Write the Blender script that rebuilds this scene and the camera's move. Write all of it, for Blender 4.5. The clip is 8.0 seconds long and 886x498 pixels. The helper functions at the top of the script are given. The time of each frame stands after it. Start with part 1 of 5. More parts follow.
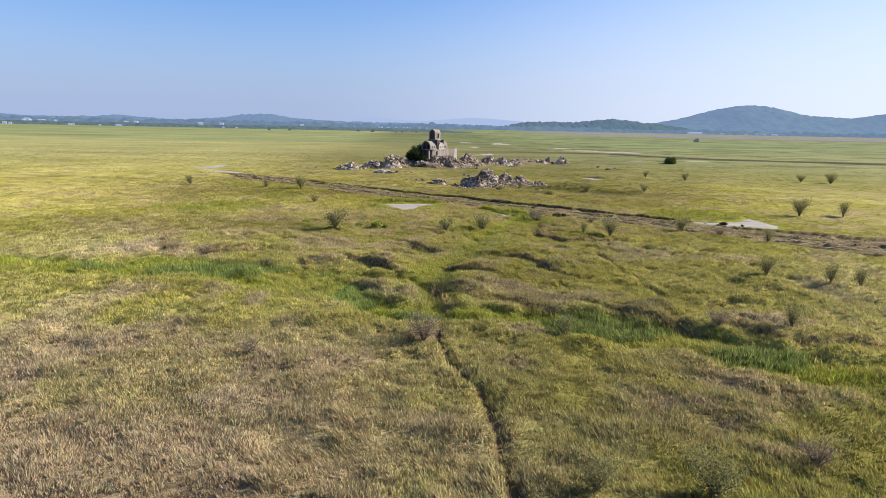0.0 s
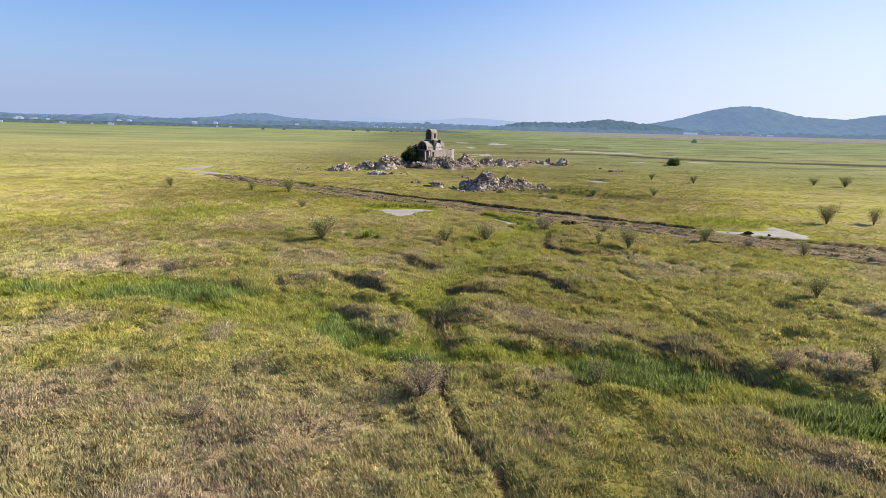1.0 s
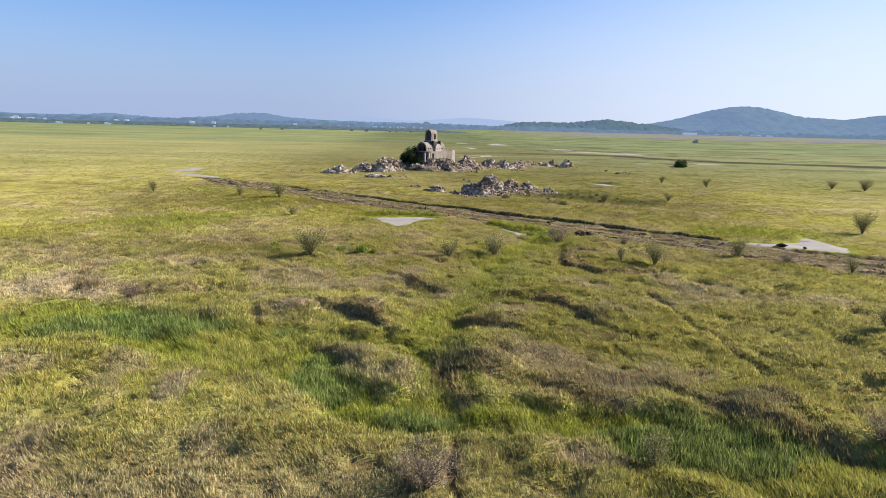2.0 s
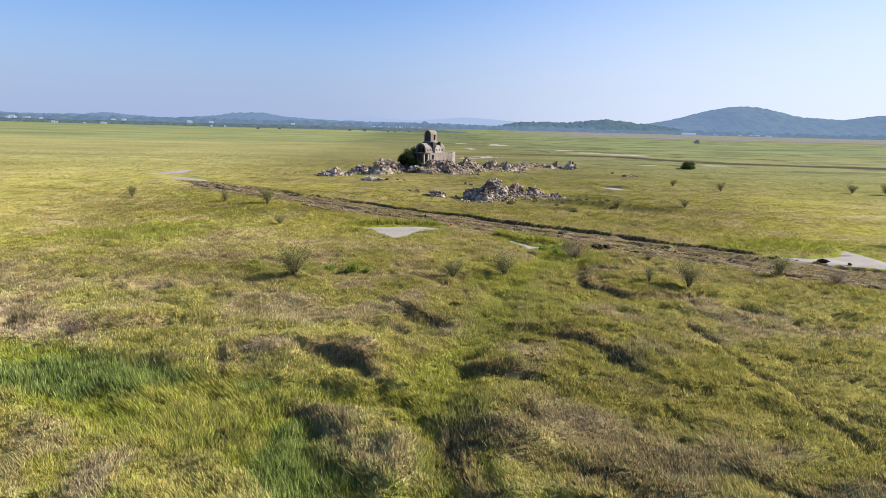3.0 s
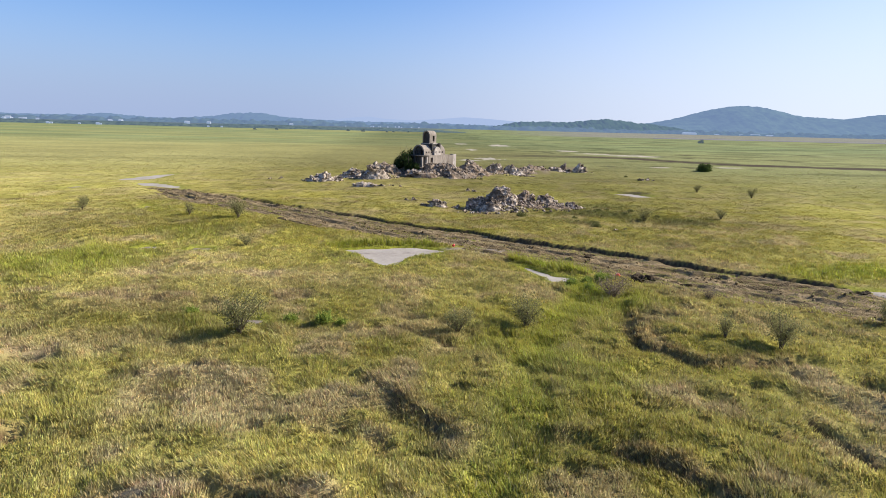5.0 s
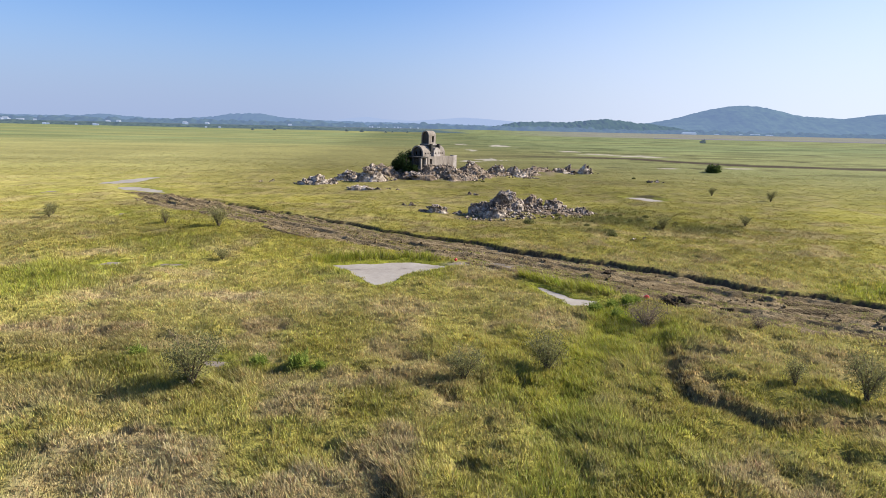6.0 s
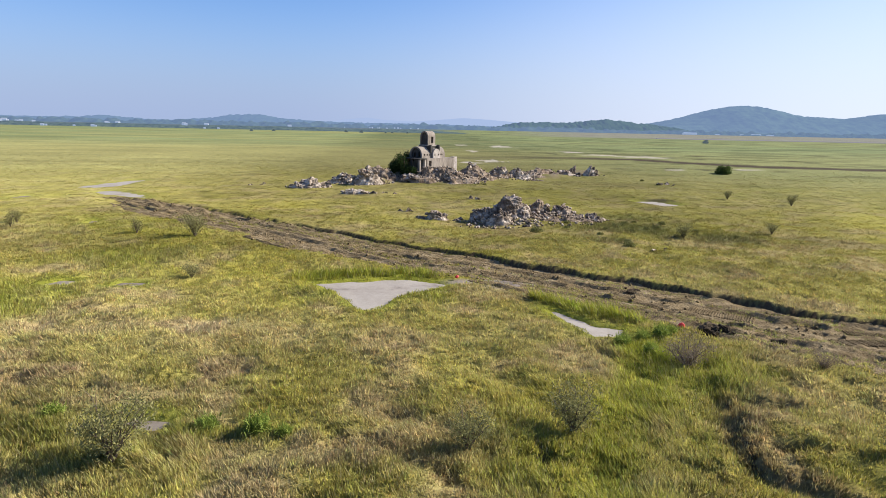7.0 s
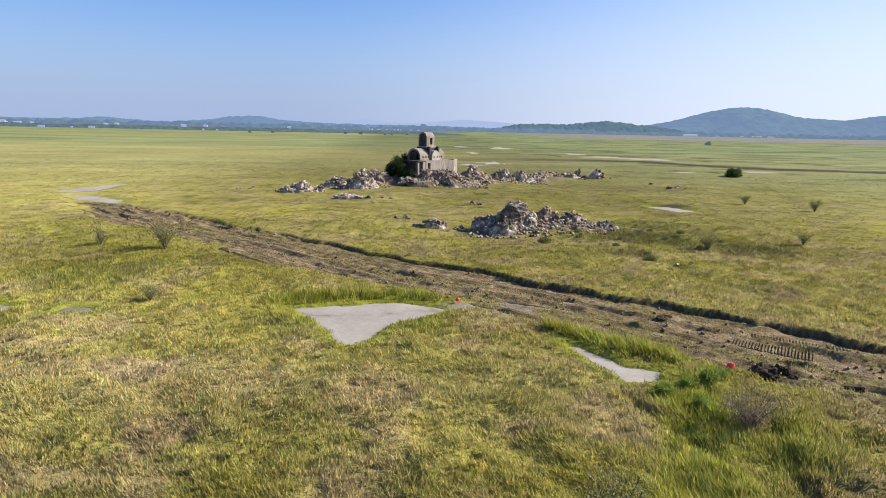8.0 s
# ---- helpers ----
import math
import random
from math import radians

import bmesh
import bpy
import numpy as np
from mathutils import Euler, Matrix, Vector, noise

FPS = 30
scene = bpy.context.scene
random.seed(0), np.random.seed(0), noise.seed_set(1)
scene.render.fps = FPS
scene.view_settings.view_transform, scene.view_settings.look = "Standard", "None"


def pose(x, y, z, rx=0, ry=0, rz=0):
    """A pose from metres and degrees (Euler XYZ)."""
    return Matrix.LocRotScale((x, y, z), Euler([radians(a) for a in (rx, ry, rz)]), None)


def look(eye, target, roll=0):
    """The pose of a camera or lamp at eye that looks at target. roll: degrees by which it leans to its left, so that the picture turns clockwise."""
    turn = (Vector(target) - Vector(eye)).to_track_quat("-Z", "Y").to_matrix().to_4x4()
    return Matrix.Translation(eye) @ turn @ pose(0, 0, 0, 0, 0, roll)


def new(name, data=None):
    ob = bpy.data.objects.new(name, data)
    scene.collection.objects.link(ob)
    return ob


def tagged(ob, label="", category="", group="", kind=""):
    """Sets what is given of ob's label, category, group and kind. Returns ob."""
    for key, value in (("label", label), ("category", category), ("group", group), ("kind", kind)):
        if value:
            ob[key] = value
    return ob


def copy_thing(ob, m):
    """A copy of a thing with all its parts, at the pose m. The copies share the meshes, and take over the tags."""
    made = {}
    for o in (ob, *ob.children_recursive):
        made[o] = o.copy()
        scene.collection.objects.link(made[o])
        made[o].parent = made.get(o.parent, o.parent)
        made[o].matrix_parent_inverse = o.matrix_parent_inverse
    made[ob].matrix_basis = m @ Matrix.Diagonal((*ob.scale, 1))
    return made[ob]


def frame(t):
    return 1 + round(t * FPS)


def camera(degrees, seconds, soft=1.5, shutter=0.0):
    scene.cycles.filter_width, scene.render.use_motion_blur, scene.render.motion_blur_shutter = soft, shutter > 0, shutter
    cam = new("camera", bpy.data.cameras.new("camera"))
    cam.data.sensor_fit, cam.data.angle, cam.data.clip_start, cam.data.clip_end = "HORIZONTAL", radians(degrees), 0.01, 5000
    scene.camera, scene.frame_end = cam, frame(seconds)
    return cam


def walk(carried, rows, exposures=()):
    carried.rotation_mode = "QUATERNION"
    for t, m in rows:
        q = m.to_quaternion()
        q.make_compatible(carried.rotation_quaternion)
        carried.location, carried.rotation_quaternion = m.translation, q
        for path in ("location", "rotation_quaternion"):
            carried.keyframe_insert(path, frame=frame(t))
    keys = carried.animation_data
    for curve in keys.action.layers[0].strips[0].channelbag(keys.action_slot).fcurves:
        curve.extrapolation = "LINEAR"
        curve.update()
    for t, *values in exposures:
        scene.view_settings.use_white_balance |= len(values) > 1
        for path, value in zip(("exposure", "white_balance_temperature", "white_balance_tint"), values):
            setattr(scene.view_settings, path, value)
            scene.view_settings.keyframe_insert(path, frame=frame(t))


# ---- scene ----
cam = camera(70.0, 8.0, soft=0.6)
PATH = [
    (0, (-0.038, -1.084, 9.549), (0.068, 0.876, 9.168), 1.2),
    (0.5, (-0.041, 2.044, 9.474), (0.072, 4.004, 9.092), 1.3),
    (1, (-0.074, 4.926, 9.476), (0.047, 6.885, 9.095), 1.4),
    (1.5, (-0.09, 7.741, 9.512), (0.033, 9.7, 9.131), 1.4),
    (3, (-0.048, 16.671, 9.712), (0.082, 18.63, 9.33), 1.5),
    (3.5, (0.072, 19.468, 9.655), (0.202, 21.427, 9.274), 1.4),
    (4, (0.195, 22.168, 9.684), (0.326, 24.127, 9.303), 1.4),
    (4.5, (0.391, 24.798, 9.751), (0.522, 26.757, 9.369), 1.4),
    (6, (0.795, 33.498, 9.644), (0.928, 35.457, 9.263), 1.3),
    (6.5, (1.002, 36.152, 9.59), (1.135, 38.111, 9.211), 1.2),
    (7, (1.21, 39.015, 9.55), (1.342, 40.974, 9.171), 1.2),
    (7.5, (1.442, 41.768, 9.5), (1.574, 43.727, 9.12), 1.2),
    (8, (1.647, 44.604, 9.4), (1.779, 46.564, 9.026), 1.2),
]
walk(cam, [(t, look(eye, target, roll)) for t, eye, target, roll in PATH], [(0, 0.8), (8, 0.8)])

# ---------------------------------------------------------------- light
SUN_ELEVATION, SUN_TURN = radians(31), radians(80)
world = bpy.data.worlds.new("sky")
scene.world = world
world.use_nodes = True
wn = world.node_tree.nodes
sky = wn.new("ShaderNodeTexSky")
sky.sky_type = 'NISHITA'
sky.sun_disc = False
sky.sun_elevation, sky.sun_rotation = SUN_ELEVATION, SUN_TURN
sky.altitude, sky.air_density, sky.dust_density, sky.ozone_density = 0, 1.0, 0.6, 3.0
wn["Background"].inputs["Strength"].default_value = 0.071
# summer haze thickening evenly towards the horizon, brighter towards the sun
wl = world.node_tree.links


def sky_math(op, a, c):
    n = wn.new("ShaderNodeMath")
    n.operation = op
    for sock, v in zip(n.inputs, (a, c)):
        if isinstance(v, (int, float)):
            sock.default_value = v
        else:
            wl.new(v, sock)
    return n.outputs[0]


def sky_mix(a, c, fac, blend='MIX'):
    n = wn.new("ShaderNodeMix")
    n.data_type, n.blend_type = 'RGBA', blend
    for sock, v in ((n.inputs[6], a), (n.inputs[7], c), (n.inputs[0], fac)):
        if isinstance(v, tuple):
            sock.default_value = (*v, 1)
        elif isinstance(v, (int, float)):
            sock.default_value = v
        else:
            wl.new(v, sock)
    return n.outputs[2]


def sky_step(value, lo, hi):
    n = wn.new("ShaderNodeMapRange")
    n.interpolation_type = 'SMOOTHSTEP'
    n.inputs["From Min"].default_value, n.inputs["From Max"].default_value = lo, hi
    wl.new(value, n.inputs["Value"])
    return n.outputs[0]


coord, split = wn.new("ShaderNodeTexCoord"), wn.new("ShaderNodeSeparateXYZ")
wl.new(coord.outputs["Generated"], split.inputs[0])
sunward = sky_step(sky_math('ADD', sky_math('MULTIPLY', split.outputs["X"], math.sin(SUN_TURN)), sky_math('MULTIPLY', split.outputs["Y"], math.cos(SUN_TURN))), -0.05, 0.85)
level = sky_math('DIVIDE', split.outputs["Z"], sky_math('ADD', 0.20, sky_math('MULTIPLY', sunward, 0.20)))
thick = sky_math('MULTIPLY', sky_math('SUBTRACT', 1.0, sky_step(level, 0.0, 1.0)), 0.92)
clear = sky_mix(sky.outputs[0], (0.84, 1.03, 1.40), 1.0, 'MULTIPLY')
veil = sky_mix((3.2, 4.0, 6.1), (6.75, 7.35, 8.8), sunward)
wl.new(sky_mix(clear, veil, thick), wn["Background"].inputs["Color"])

sun_data = bpy.data.lights.new("sun", 'SUN')
sun_data.energy, sun_data.angle, sun_data.color = 5.0, radians(0.6), (1.0, 0.93, 0.82)
sun = new("sun", sun_data)
to_sun = Vector((math.sin(SUN_TURN) * math.cos(SUN_ELEVATION), math.cos(SUN_TURN) * math.cos(SUN_ELEVATION), math.sin(SUN_ELEVATION)))
sun.matrix_world = look(to_sun * 50, (0, 0, 0))


# ---------------------------------------------------------------- materials
def material(name, rough=0.9, spec=0.2):
    m = bpy.data.materials.new(name)
    m.use_nodes = True
    nt = m.node_tree
    b = nt.nodes["Principled BSDF"]
    b.inputs["Roughness"].default_value = rough
    b.inputs["Specular IOR Level"].default_value = spec
    return m, nt, b


def add(nt, kind, **values):
    n = nt.nodes.new(kind)
    for key, value in values.items():
        n.inputs[key].default_value = value
    return n


def where(nt, stretch=(1, 1, 1)):
    """World position, scaled."""
    g = nt.nodes.new("ShaderNodeNewGeometry")
    m = nt.nodes.new("ShaderNodeMapping")
    m.inputs["Scale"].default_value = stretch
    nt.links.new(g.outputs["Position"], m.inputs["Vector"])
    return m.outputs["Vector"]


def grain(nt, vector, scale, detail=6, rough=0.6):
    n = add(nt, "ShaderNodeTexNoise", Scale=scale, Detail=detail, Roughness=rough)
    nt.links.new(vector, n.inputs["Vector"])
    return n.outputs["Fac"]


def ramp(nt, fac, stops):
    r = nt.nodes.new("ShaderNodeValToRGB")
    e = r.color_ramp.elements
    while len(e) < len(stops):
        e.new(0.5)
    for el, (p, c) in zip(e, stops):
        el.position, el.color = p, (*c, 1)
    nt.links.new(fac, r.inputs["Fac"])
    return r.outputs["Color"]


def mixed(nt, a, b, fac, blend='MIX'):
    n = nt.nodes.new("ShaderNodeMix")
    n.data_type, n.blend_type = 'RGBA', blend
    for sock, v in ((n.inputs[6], a), (n.inputs[7], b), (n.inputs[0], fac)):
        if isinstance(v, (int, float)):
            sock.default_value = v
        elif isinstance(v, tuple):
            sock.default_value = (*v, 1)
        else:
            nt.links.new(v, sock)
    return n.outputs[2]


def relief(nt, b, height, strength, distance):
    n = add(nt, "ShaderNodeBump", Strength=strength, Distance=distance)
    nt.links.new(height, n.inputs["Height"])
    nt.links.new(n.outputs["Normal"], b.inputs["Normal"])


def earthy(name, stops, scale, fine, bump, depth, rough=0.95, spec=0.15, stretch=(1, 1, 1), speckle=0.8):
    """Mottled mineral surface: two scales of colour and a bump."""
    m, nt, b = material(name, rough, spec)
    v = where(nt, stretch)
    coarse, small = grain(nt, v, scale), grain(nt, v, fine, 8, 0.7)
    c = ramp(nt, coarse, stops)
    c = mixed(nt, c, ramp(nt, small, [(0.3, (0.55, 0.53, 0.5)), (0.7, (1.25, 1.22, 1.2))]), speckle, 'MULTIPLY')
    nt.links.new(c, b.inputs["Base Color"])
    relief(nt, b, small, bump, depth)
    return m


def soft_normal(nt, b, share):
    """Blade faces shaded partly as the turf that they make up."""
    g = nt.nodes.new("ShaderNodeNewGeometry")
    a = nt.nodes.new("ShaderNodeAttribute")
    a.attribute_name = "turf"
    n = nt.nodes.new("ShaderNodeMix")
    n.data_type = 'VECTOR'
    n.inputs[0].default_value = share
    nt.links.new(g.outputs["Normal"], n.inputs[4])
    nt.links.new(a.outputs["Vector"], n.inputs[5])
    nt.links.new(n.outputs[1], b.inputs["Normal"])


def tinted(name, fine, bump, depth, translucent=0.0, contrast=0.5):
    """Colour from the mesh's own tint attribute, broken up by fine grain."""
    m, nt, b = material(name, 0.9, 0.03)
    a = nt.nodes.new("ShaderNodeAttribute")
    a.attribute_name = "tint"
    c = a.outputs["Color"]
    if fine:
        v = where(nt)
        small = grain(nt, v, fine, 8, 0.72)
        big = grain(nt, v, fine * 0.13, 5, 0.6)
        c = mixed(nt, c, ramp(nt, small, [(0.25, (1 - contrast,) * 3), (0.75, (1 + contrast,) * 3)]), 1.0, 'MULTIPLY')
        c = mixed(nt, c, ramp(nt, big, [(0.3, (0.78, 0.8, 0.8)), (0.7, (1.2, 1.18, 1.1))]), 1.0, 'MULTIPLY')
        relief(nt, b, small, bump, depth)
    nt.links.new(c, b.inputs["Base Color"])
    if translucent:
        t = nt.nodes.new("ShaderNodeBsdfTranslucent")
        nt.links.new(c, t.inputs["Color"])
        soft_normal(nt, b, 0.8)
        mix = add(nt, "ShaderNodeMixShader", Fac=translucent)
        nt.links.new(b.outputs[0], mix.inputs[1])
        nt.links.new(t.outputs[0], mix.inputs[2])
        nt.links.new(mix.outputs[0], nt.nodes["Material Output"].inputs["Surface"])
    return m


def leafy(name, dark, light, translucent=0.35):
    m, nt, b = material(name, 0.8, 0.08)
    g = nt.nodes.new("ShaderNodeNewGeometry")
    c = ramp(nt, g.outputs["Random Per Island"], [(0.0, dark), (1.0, light)])
    nt.links.new(c, b.inputs["Base Color"])
    t = nt.nodes.new("ShaderNodeBsdfTranslucent")
    nt.links.new(c, t.inputs["Color"])
    mix = add(nt, "ShaderNodeMixShader", Fac=translucent)
    nt.links.new(b.outputs[0], mix.inputs[1])
    nt.links.new(t.outputs[0], mix.inputs[2])
    nt.links.new(mix.outputs[0], nt.nodes["Material Output"].inputs["Surface"])
    return m


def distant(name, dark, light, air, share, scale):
    """Wooded land and things far off, the air's light mixed in as glow."""
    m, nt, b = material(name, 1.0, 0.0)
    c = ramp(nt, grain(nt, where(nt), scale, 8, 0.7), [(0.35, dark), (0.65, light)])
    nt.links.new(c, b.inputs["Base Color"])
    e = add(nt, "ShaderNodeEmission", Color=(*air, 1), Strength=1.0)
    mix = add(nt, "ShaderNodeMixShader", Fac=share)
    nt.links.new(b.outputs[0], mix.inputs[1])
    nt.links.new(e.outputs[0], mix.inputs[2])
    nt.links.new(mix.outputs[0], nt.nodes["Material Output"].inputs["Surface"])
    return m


GROUND = tinted("meadow_soil", 4.0, 0.5, 0.12, contrast=0.35)
BLADES = tinted("grass_blades", 0, 0, 0, translucent=0.3)
MUD = earthy("churned_mud", [(0.3, (0.12, 0.085, 0.042)), (0.5, (0.23, 0.17, 0.088)), (0.72, (0.37, 0.29, 0.168))], 0.9, 6.0, 1.0, 0.15)
GRAVEL = earthy("grey_gravelly_mud", [(0.3, (0.17, 0.135, 0.10)), (0.7, (0.30, 0.255, 0.21))], 0.8, 7.0, 0.8, 0.06)
SILT = earthy("pale_silt", [(0.31, (0.19, 0.16, 0.14)), (0.40, (0.335, 0.295, 0.25)), (0.65, (0.40, 0.36, 0.31))], 0.4, 5.0, 0.25, 0.03, 0.8, 0.08, speckle=0.3)
DULL_SILT = earthy("dull_silt", [(0.33, (0.17, 0.14, 0.11)), (0.5, (0.25, 0.215, 0.175)), (0.68, (0.31, 0.27, 0.225))], 0.6, 5.0, 0.4, 0.03, 0.85, 0.08, speckle=0.5)
PALE_ROCK = earthy("pale_weathered_rock", [(0.34, (0.14, 0.112, 0.088)), (0.48, (0.36, 0.30, 0.235)), (0.63, (0.74, 0.645, 0.54))], 1.1, 4.0, 1.0, 0.15)
ROCK = earthy("grey_rock", [(0.35, (0.085, 0.066, 0.05)), (0.49, (0.25, 0.2, 0.152)), (0.64, (0.68, 0.585, 0.48))], 1.1, 4.0, 1.0, 0.15)
EARTH_ROCK = earthy("earthy_broken_rock", [(0.33, (0.12, 0.085, 0.055)), (0.5, (0.25, 0.19, 0.135)), (0.68, (0.42, 0.345, 0.265))], 0.9, 3.5, 1.0, 0.15)
STONE = earthy("weathered_masonry", [(0.3, (0.17, 0.145, 0.12)), (0.5, (0.27, 0.235, 0.2)), (0.7, (0.37, 0.325, 0.28))], 0.8, 4.0, 0.6, 0.05, stretch=(1, 1, 0.3))
# copy of the masonry darkened for recesses and parts standing in shade
STONE_SHADED = earthy("shaded_masonry", [(0.3, (0.045, 0.043, 0.04)), (0.6, (0.085, 0.08, 0.072)), (0.8, (0.13, 0.12, 0.105))], 0.9, 4.0, 0.6, 0.05)
PALE = earthy("pale_plaster", [(0.3, (0.34, 0.3, 0.265)), (0.7, (0.5, 0.455, 0.41))], 1.2, 5.0, 0.4, 0.03)
WOOD = earthy("shrub_wood", [(0.3, (0.10, 0.075, 0.055)), (0.7, (0.19, 0.15, 0.115))], 6.0, 30.0, 0.4, 0.01)
LEAF = leafy("shrub_leaf", (0.17, 0.165, 0.06), (0.33, 0.31, 0.13))
LEAF_DENSE = leafy("dense_leaf", (0.022, 0.04, 0.012), (0.055, 0.09, 0.025))
LEAF_TREE = leafy("meadow_tree_leaf", (0.05, 0.08, 0.018), (0.12, 0.165, 0.045))
LEAF_SCRUB = leafy("scrub_leaf", (0.13, 0.135, 0.045), (0.25, 0.25, 0.09))
LEAF_DRY = leafy("dry_seed_head", (0.2, 0.145, 0.095), (0.36, 0.285, 0.2), 0.2)
LEAF_REED = leafy("reed_leaf", (0.17, 0.22, 0.035), (0.3, 0.36, 0.08))
TURF = earthy("dark_turf", [(0.3, (0.035, 0.026, 0.014)), (0.5, (0.065, 0.047, 0.027)), (0.72, (0.12, 0.09, 0.05))], 1.5, 8.0, 1.0, 0.1)
RED, _, b = material("red_plastic", 0.4, 0.5)
b.inputs["Base Color"].default_value = (0.62, 0.035, 0.03, 1)
# far walls, roofs, foliage and shore carry haze as a glow of their own
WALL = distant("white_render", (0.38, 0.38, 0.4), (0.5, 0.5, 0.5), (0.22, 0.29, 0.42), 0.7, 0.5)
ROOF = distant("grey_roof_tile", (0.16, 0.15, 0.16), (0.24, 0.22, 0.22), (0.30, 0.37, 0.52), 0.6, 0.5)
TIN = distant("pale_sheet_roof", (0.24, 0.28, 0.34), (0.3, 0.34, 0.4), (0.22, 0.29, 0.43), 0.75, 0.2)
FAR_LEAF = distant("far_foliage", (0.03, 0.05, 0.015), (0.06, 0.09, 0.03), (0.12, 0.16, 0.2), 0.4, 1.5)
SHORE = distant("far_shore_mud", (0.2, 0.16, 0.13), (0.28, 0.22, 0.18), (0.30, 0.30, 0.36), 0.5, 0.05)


# ---------------------------------------------------------------- plan
SALT = np.random.default_rng(11).random((64, 65536)).astype(np.float32)


def hashed(i, j, seed):
    table = SALT[seed % 64]
    return table[(i.astype(np.int32) + 101 * j.astype(np.int32)) & 65535]


def vnoise(x, y, seed):
    i, j = np.floor(x), np.floor(y)
    u, v = x - i, y - j
    u, v = u * u * (3 - 2 * u), v * v * (3 - 2 * v)
    a, b = hashed(i, j, seed), hashed(i + 1, j, seed)
    c, d = hashed(i, j + 1, seed), hashed(i + 1, j + 1, seed)
    return (a + (b - a) * u) * (1 - v) + (c + (d - c) * u) * v


def fbm(x, y, seed, octaves=3):
    total, scale, amount = 0.0, 1.0, 0.5
    for k in range(octaves):
        total = total + amount * vnoise(x * scale + 17.3 * k, y * scale - 9.1 * k, seed + k)
        scale, amount = scale * 2.03, amount * 0.5
    return total / (1 - 0.5 ** octaves)


def smooth(a, b, v):
    t = np.clip((v - a) / (b - a), 0, 1)
    return t * t * (3 - 2 * t)


def along(x, y, line):
    """Distance to a polyline, length along it, and signed side (left of its way is positive)."""
    best, s_at, side = np.full(np.shape(x), 1e9), np.zeros(np.shape(x)), np.zeros(np.shape(x))
    run = 0.0
    for (ax, ay), (bx, by) in zip(line, line[1:]):
        dx, dy = bx - ax, by - ay
        size = math.hypot(dx, dy)
        t = np.clip(((x - ax) * dx + (y - ay) * dy) / size ** 2, 0, 1)
        d = np.hypot(x - ax - t * dx, y - ay - t * dy)
        near = d < best
        best = np.where(near, d, best)
        s_at = np.where(near, run + t * size, s_at)
        side = np.where(near, np.sign(dx * (y - ay) - dy * (x - ax)), side)
        run += size
    return best, s_at, side


def inside(x, y, poly):
    """Signed distance to a polygon, negative inside."""
    d, odd = np.full(np.shape(x), 1e9), np.zeros(np.shape(x), bool)
    for (ax, ay), (bx, by) in zip(poly, poly[1:] + poly[:1]):
        dx, dy = bx - ax, by - ay
        t = np.clip(((x - ax) * dx + (y - ay) * dy) / (dx * dx + dy * dy), 0, 1)
        d = np.minimum(d, np.hypot(x - ax - t * dx, y - ay - t * dy))
        if ay != by:
            odd ^= ((ay > y) != (by > y)) & (x < (bx - ax) * (y - ay) / (by - ay) + ax)
    return np.where(odd, -d, d)


ROAD = [(-36.5, 121.6), (-33, 119), (-25.5, 111), (-16, 102), (-9, 95.5), (-3.5, 90), (2, 85), (7, 81.3), (11.5, 77.3),
        (15.5, 73.6), (19.5, 69.8), (25, 64.7), (30.5, 59.6), (37, 54.5), (45, 49), (62, 38)]
GULLY = [(-62, 46), (-45, 43.4), (-30, 40.4), (-21.4, 38.6), (-18.6, 38.6), (-16.2, 38.4), (-14.4, 39.2), (-12.2, 37.6), (-9.5, 36.0), (-6.2, 34.2), (-3.6, 32.0), (-1.9, 29.6), (0.1, 29.2),
         (1.7, 29.5), (3.7, 28.9), (6.4, 28.6), (7.4, 27.2), (8.4, 25.9), (10.4, 25.5), (12.4, 25.2), (13.2, 23.5), (15.5, 21.6), (24, 18.5), (37, 15), (38, 19.5), (27, 22.5),
         (20.5, 24.4), (17.5, 25.7), (16.4, 26.6), (15.4, 27.8), (13.4, 28.5), (11.9, 28.9), (11.0, 29.6), (9.9, 31.0), (7.1, 31.4), (4.6, 31.7), (2.4, 32.0), (1.2, 33.4),
         (0.6, 32.4), (-0.6, 31.6), (-1.7, 33.4), (-2.5, 35.0), (-3.2, 37.4), (-1.2, 37.2), (0.6, 37.4), (0.2, 38.6), (-1.4, 38.9), (-3.5, 40.4), (-5.1, 40.3), (-7.3, 40.3), (-11.3, 42.0),
         (-14.9, 44.4), (-17.3, 44.6), (-22, 42.9), (-30, 44.2), (-45, 47), (-62, 50)]
HOLLOW = [(1.4, 32.6), (1.3, 35.3), (1.2, 38), (1.6, 40), (2.9, 43), (4.3, 46.5), (5.8, 51), (8.0, 56.5), (10.2, 60.5), (11.2, 63), (12.5, 67)]
REEDS = [(-12.4, 40.6, 6.4, 2.6, 1), (-2.6, 33.2, 1.8, 2.6, 1), (2.4, 36.6, 1.1, 1.6, 0.7), (9.5, 28.6, 4.2, 1.7, 1), (15.5, 24.6, 3, 1.5, 0.6), (-20.5, 41, 2.4, 1.2, 0.8), (0.4, 30.4, 2, 0.9, 0.6), (9.6, 42.4, 1.1, 1.0, 0.7)]
PATHS = [[(1.6, 29), (1.4, 26.5), (1.6, 24), (2.3, 21.6), (2.8, 19.8), (2.8, 17.7), (2.9, 16.2), (2.7, 13)],
         [(14.8, 47.5), (15.05, 44), (15.1, 41), (15.0, 37.5), (14.8, 33.5), (14.7, 30)],
         [(5.6, 57), (5.4, 54.5), (5.9, 52), (6.1, 49.5)], [(9.9, 66.5), (10.2, 63.5), (11.2, 61), (11.4, 59.5)]]
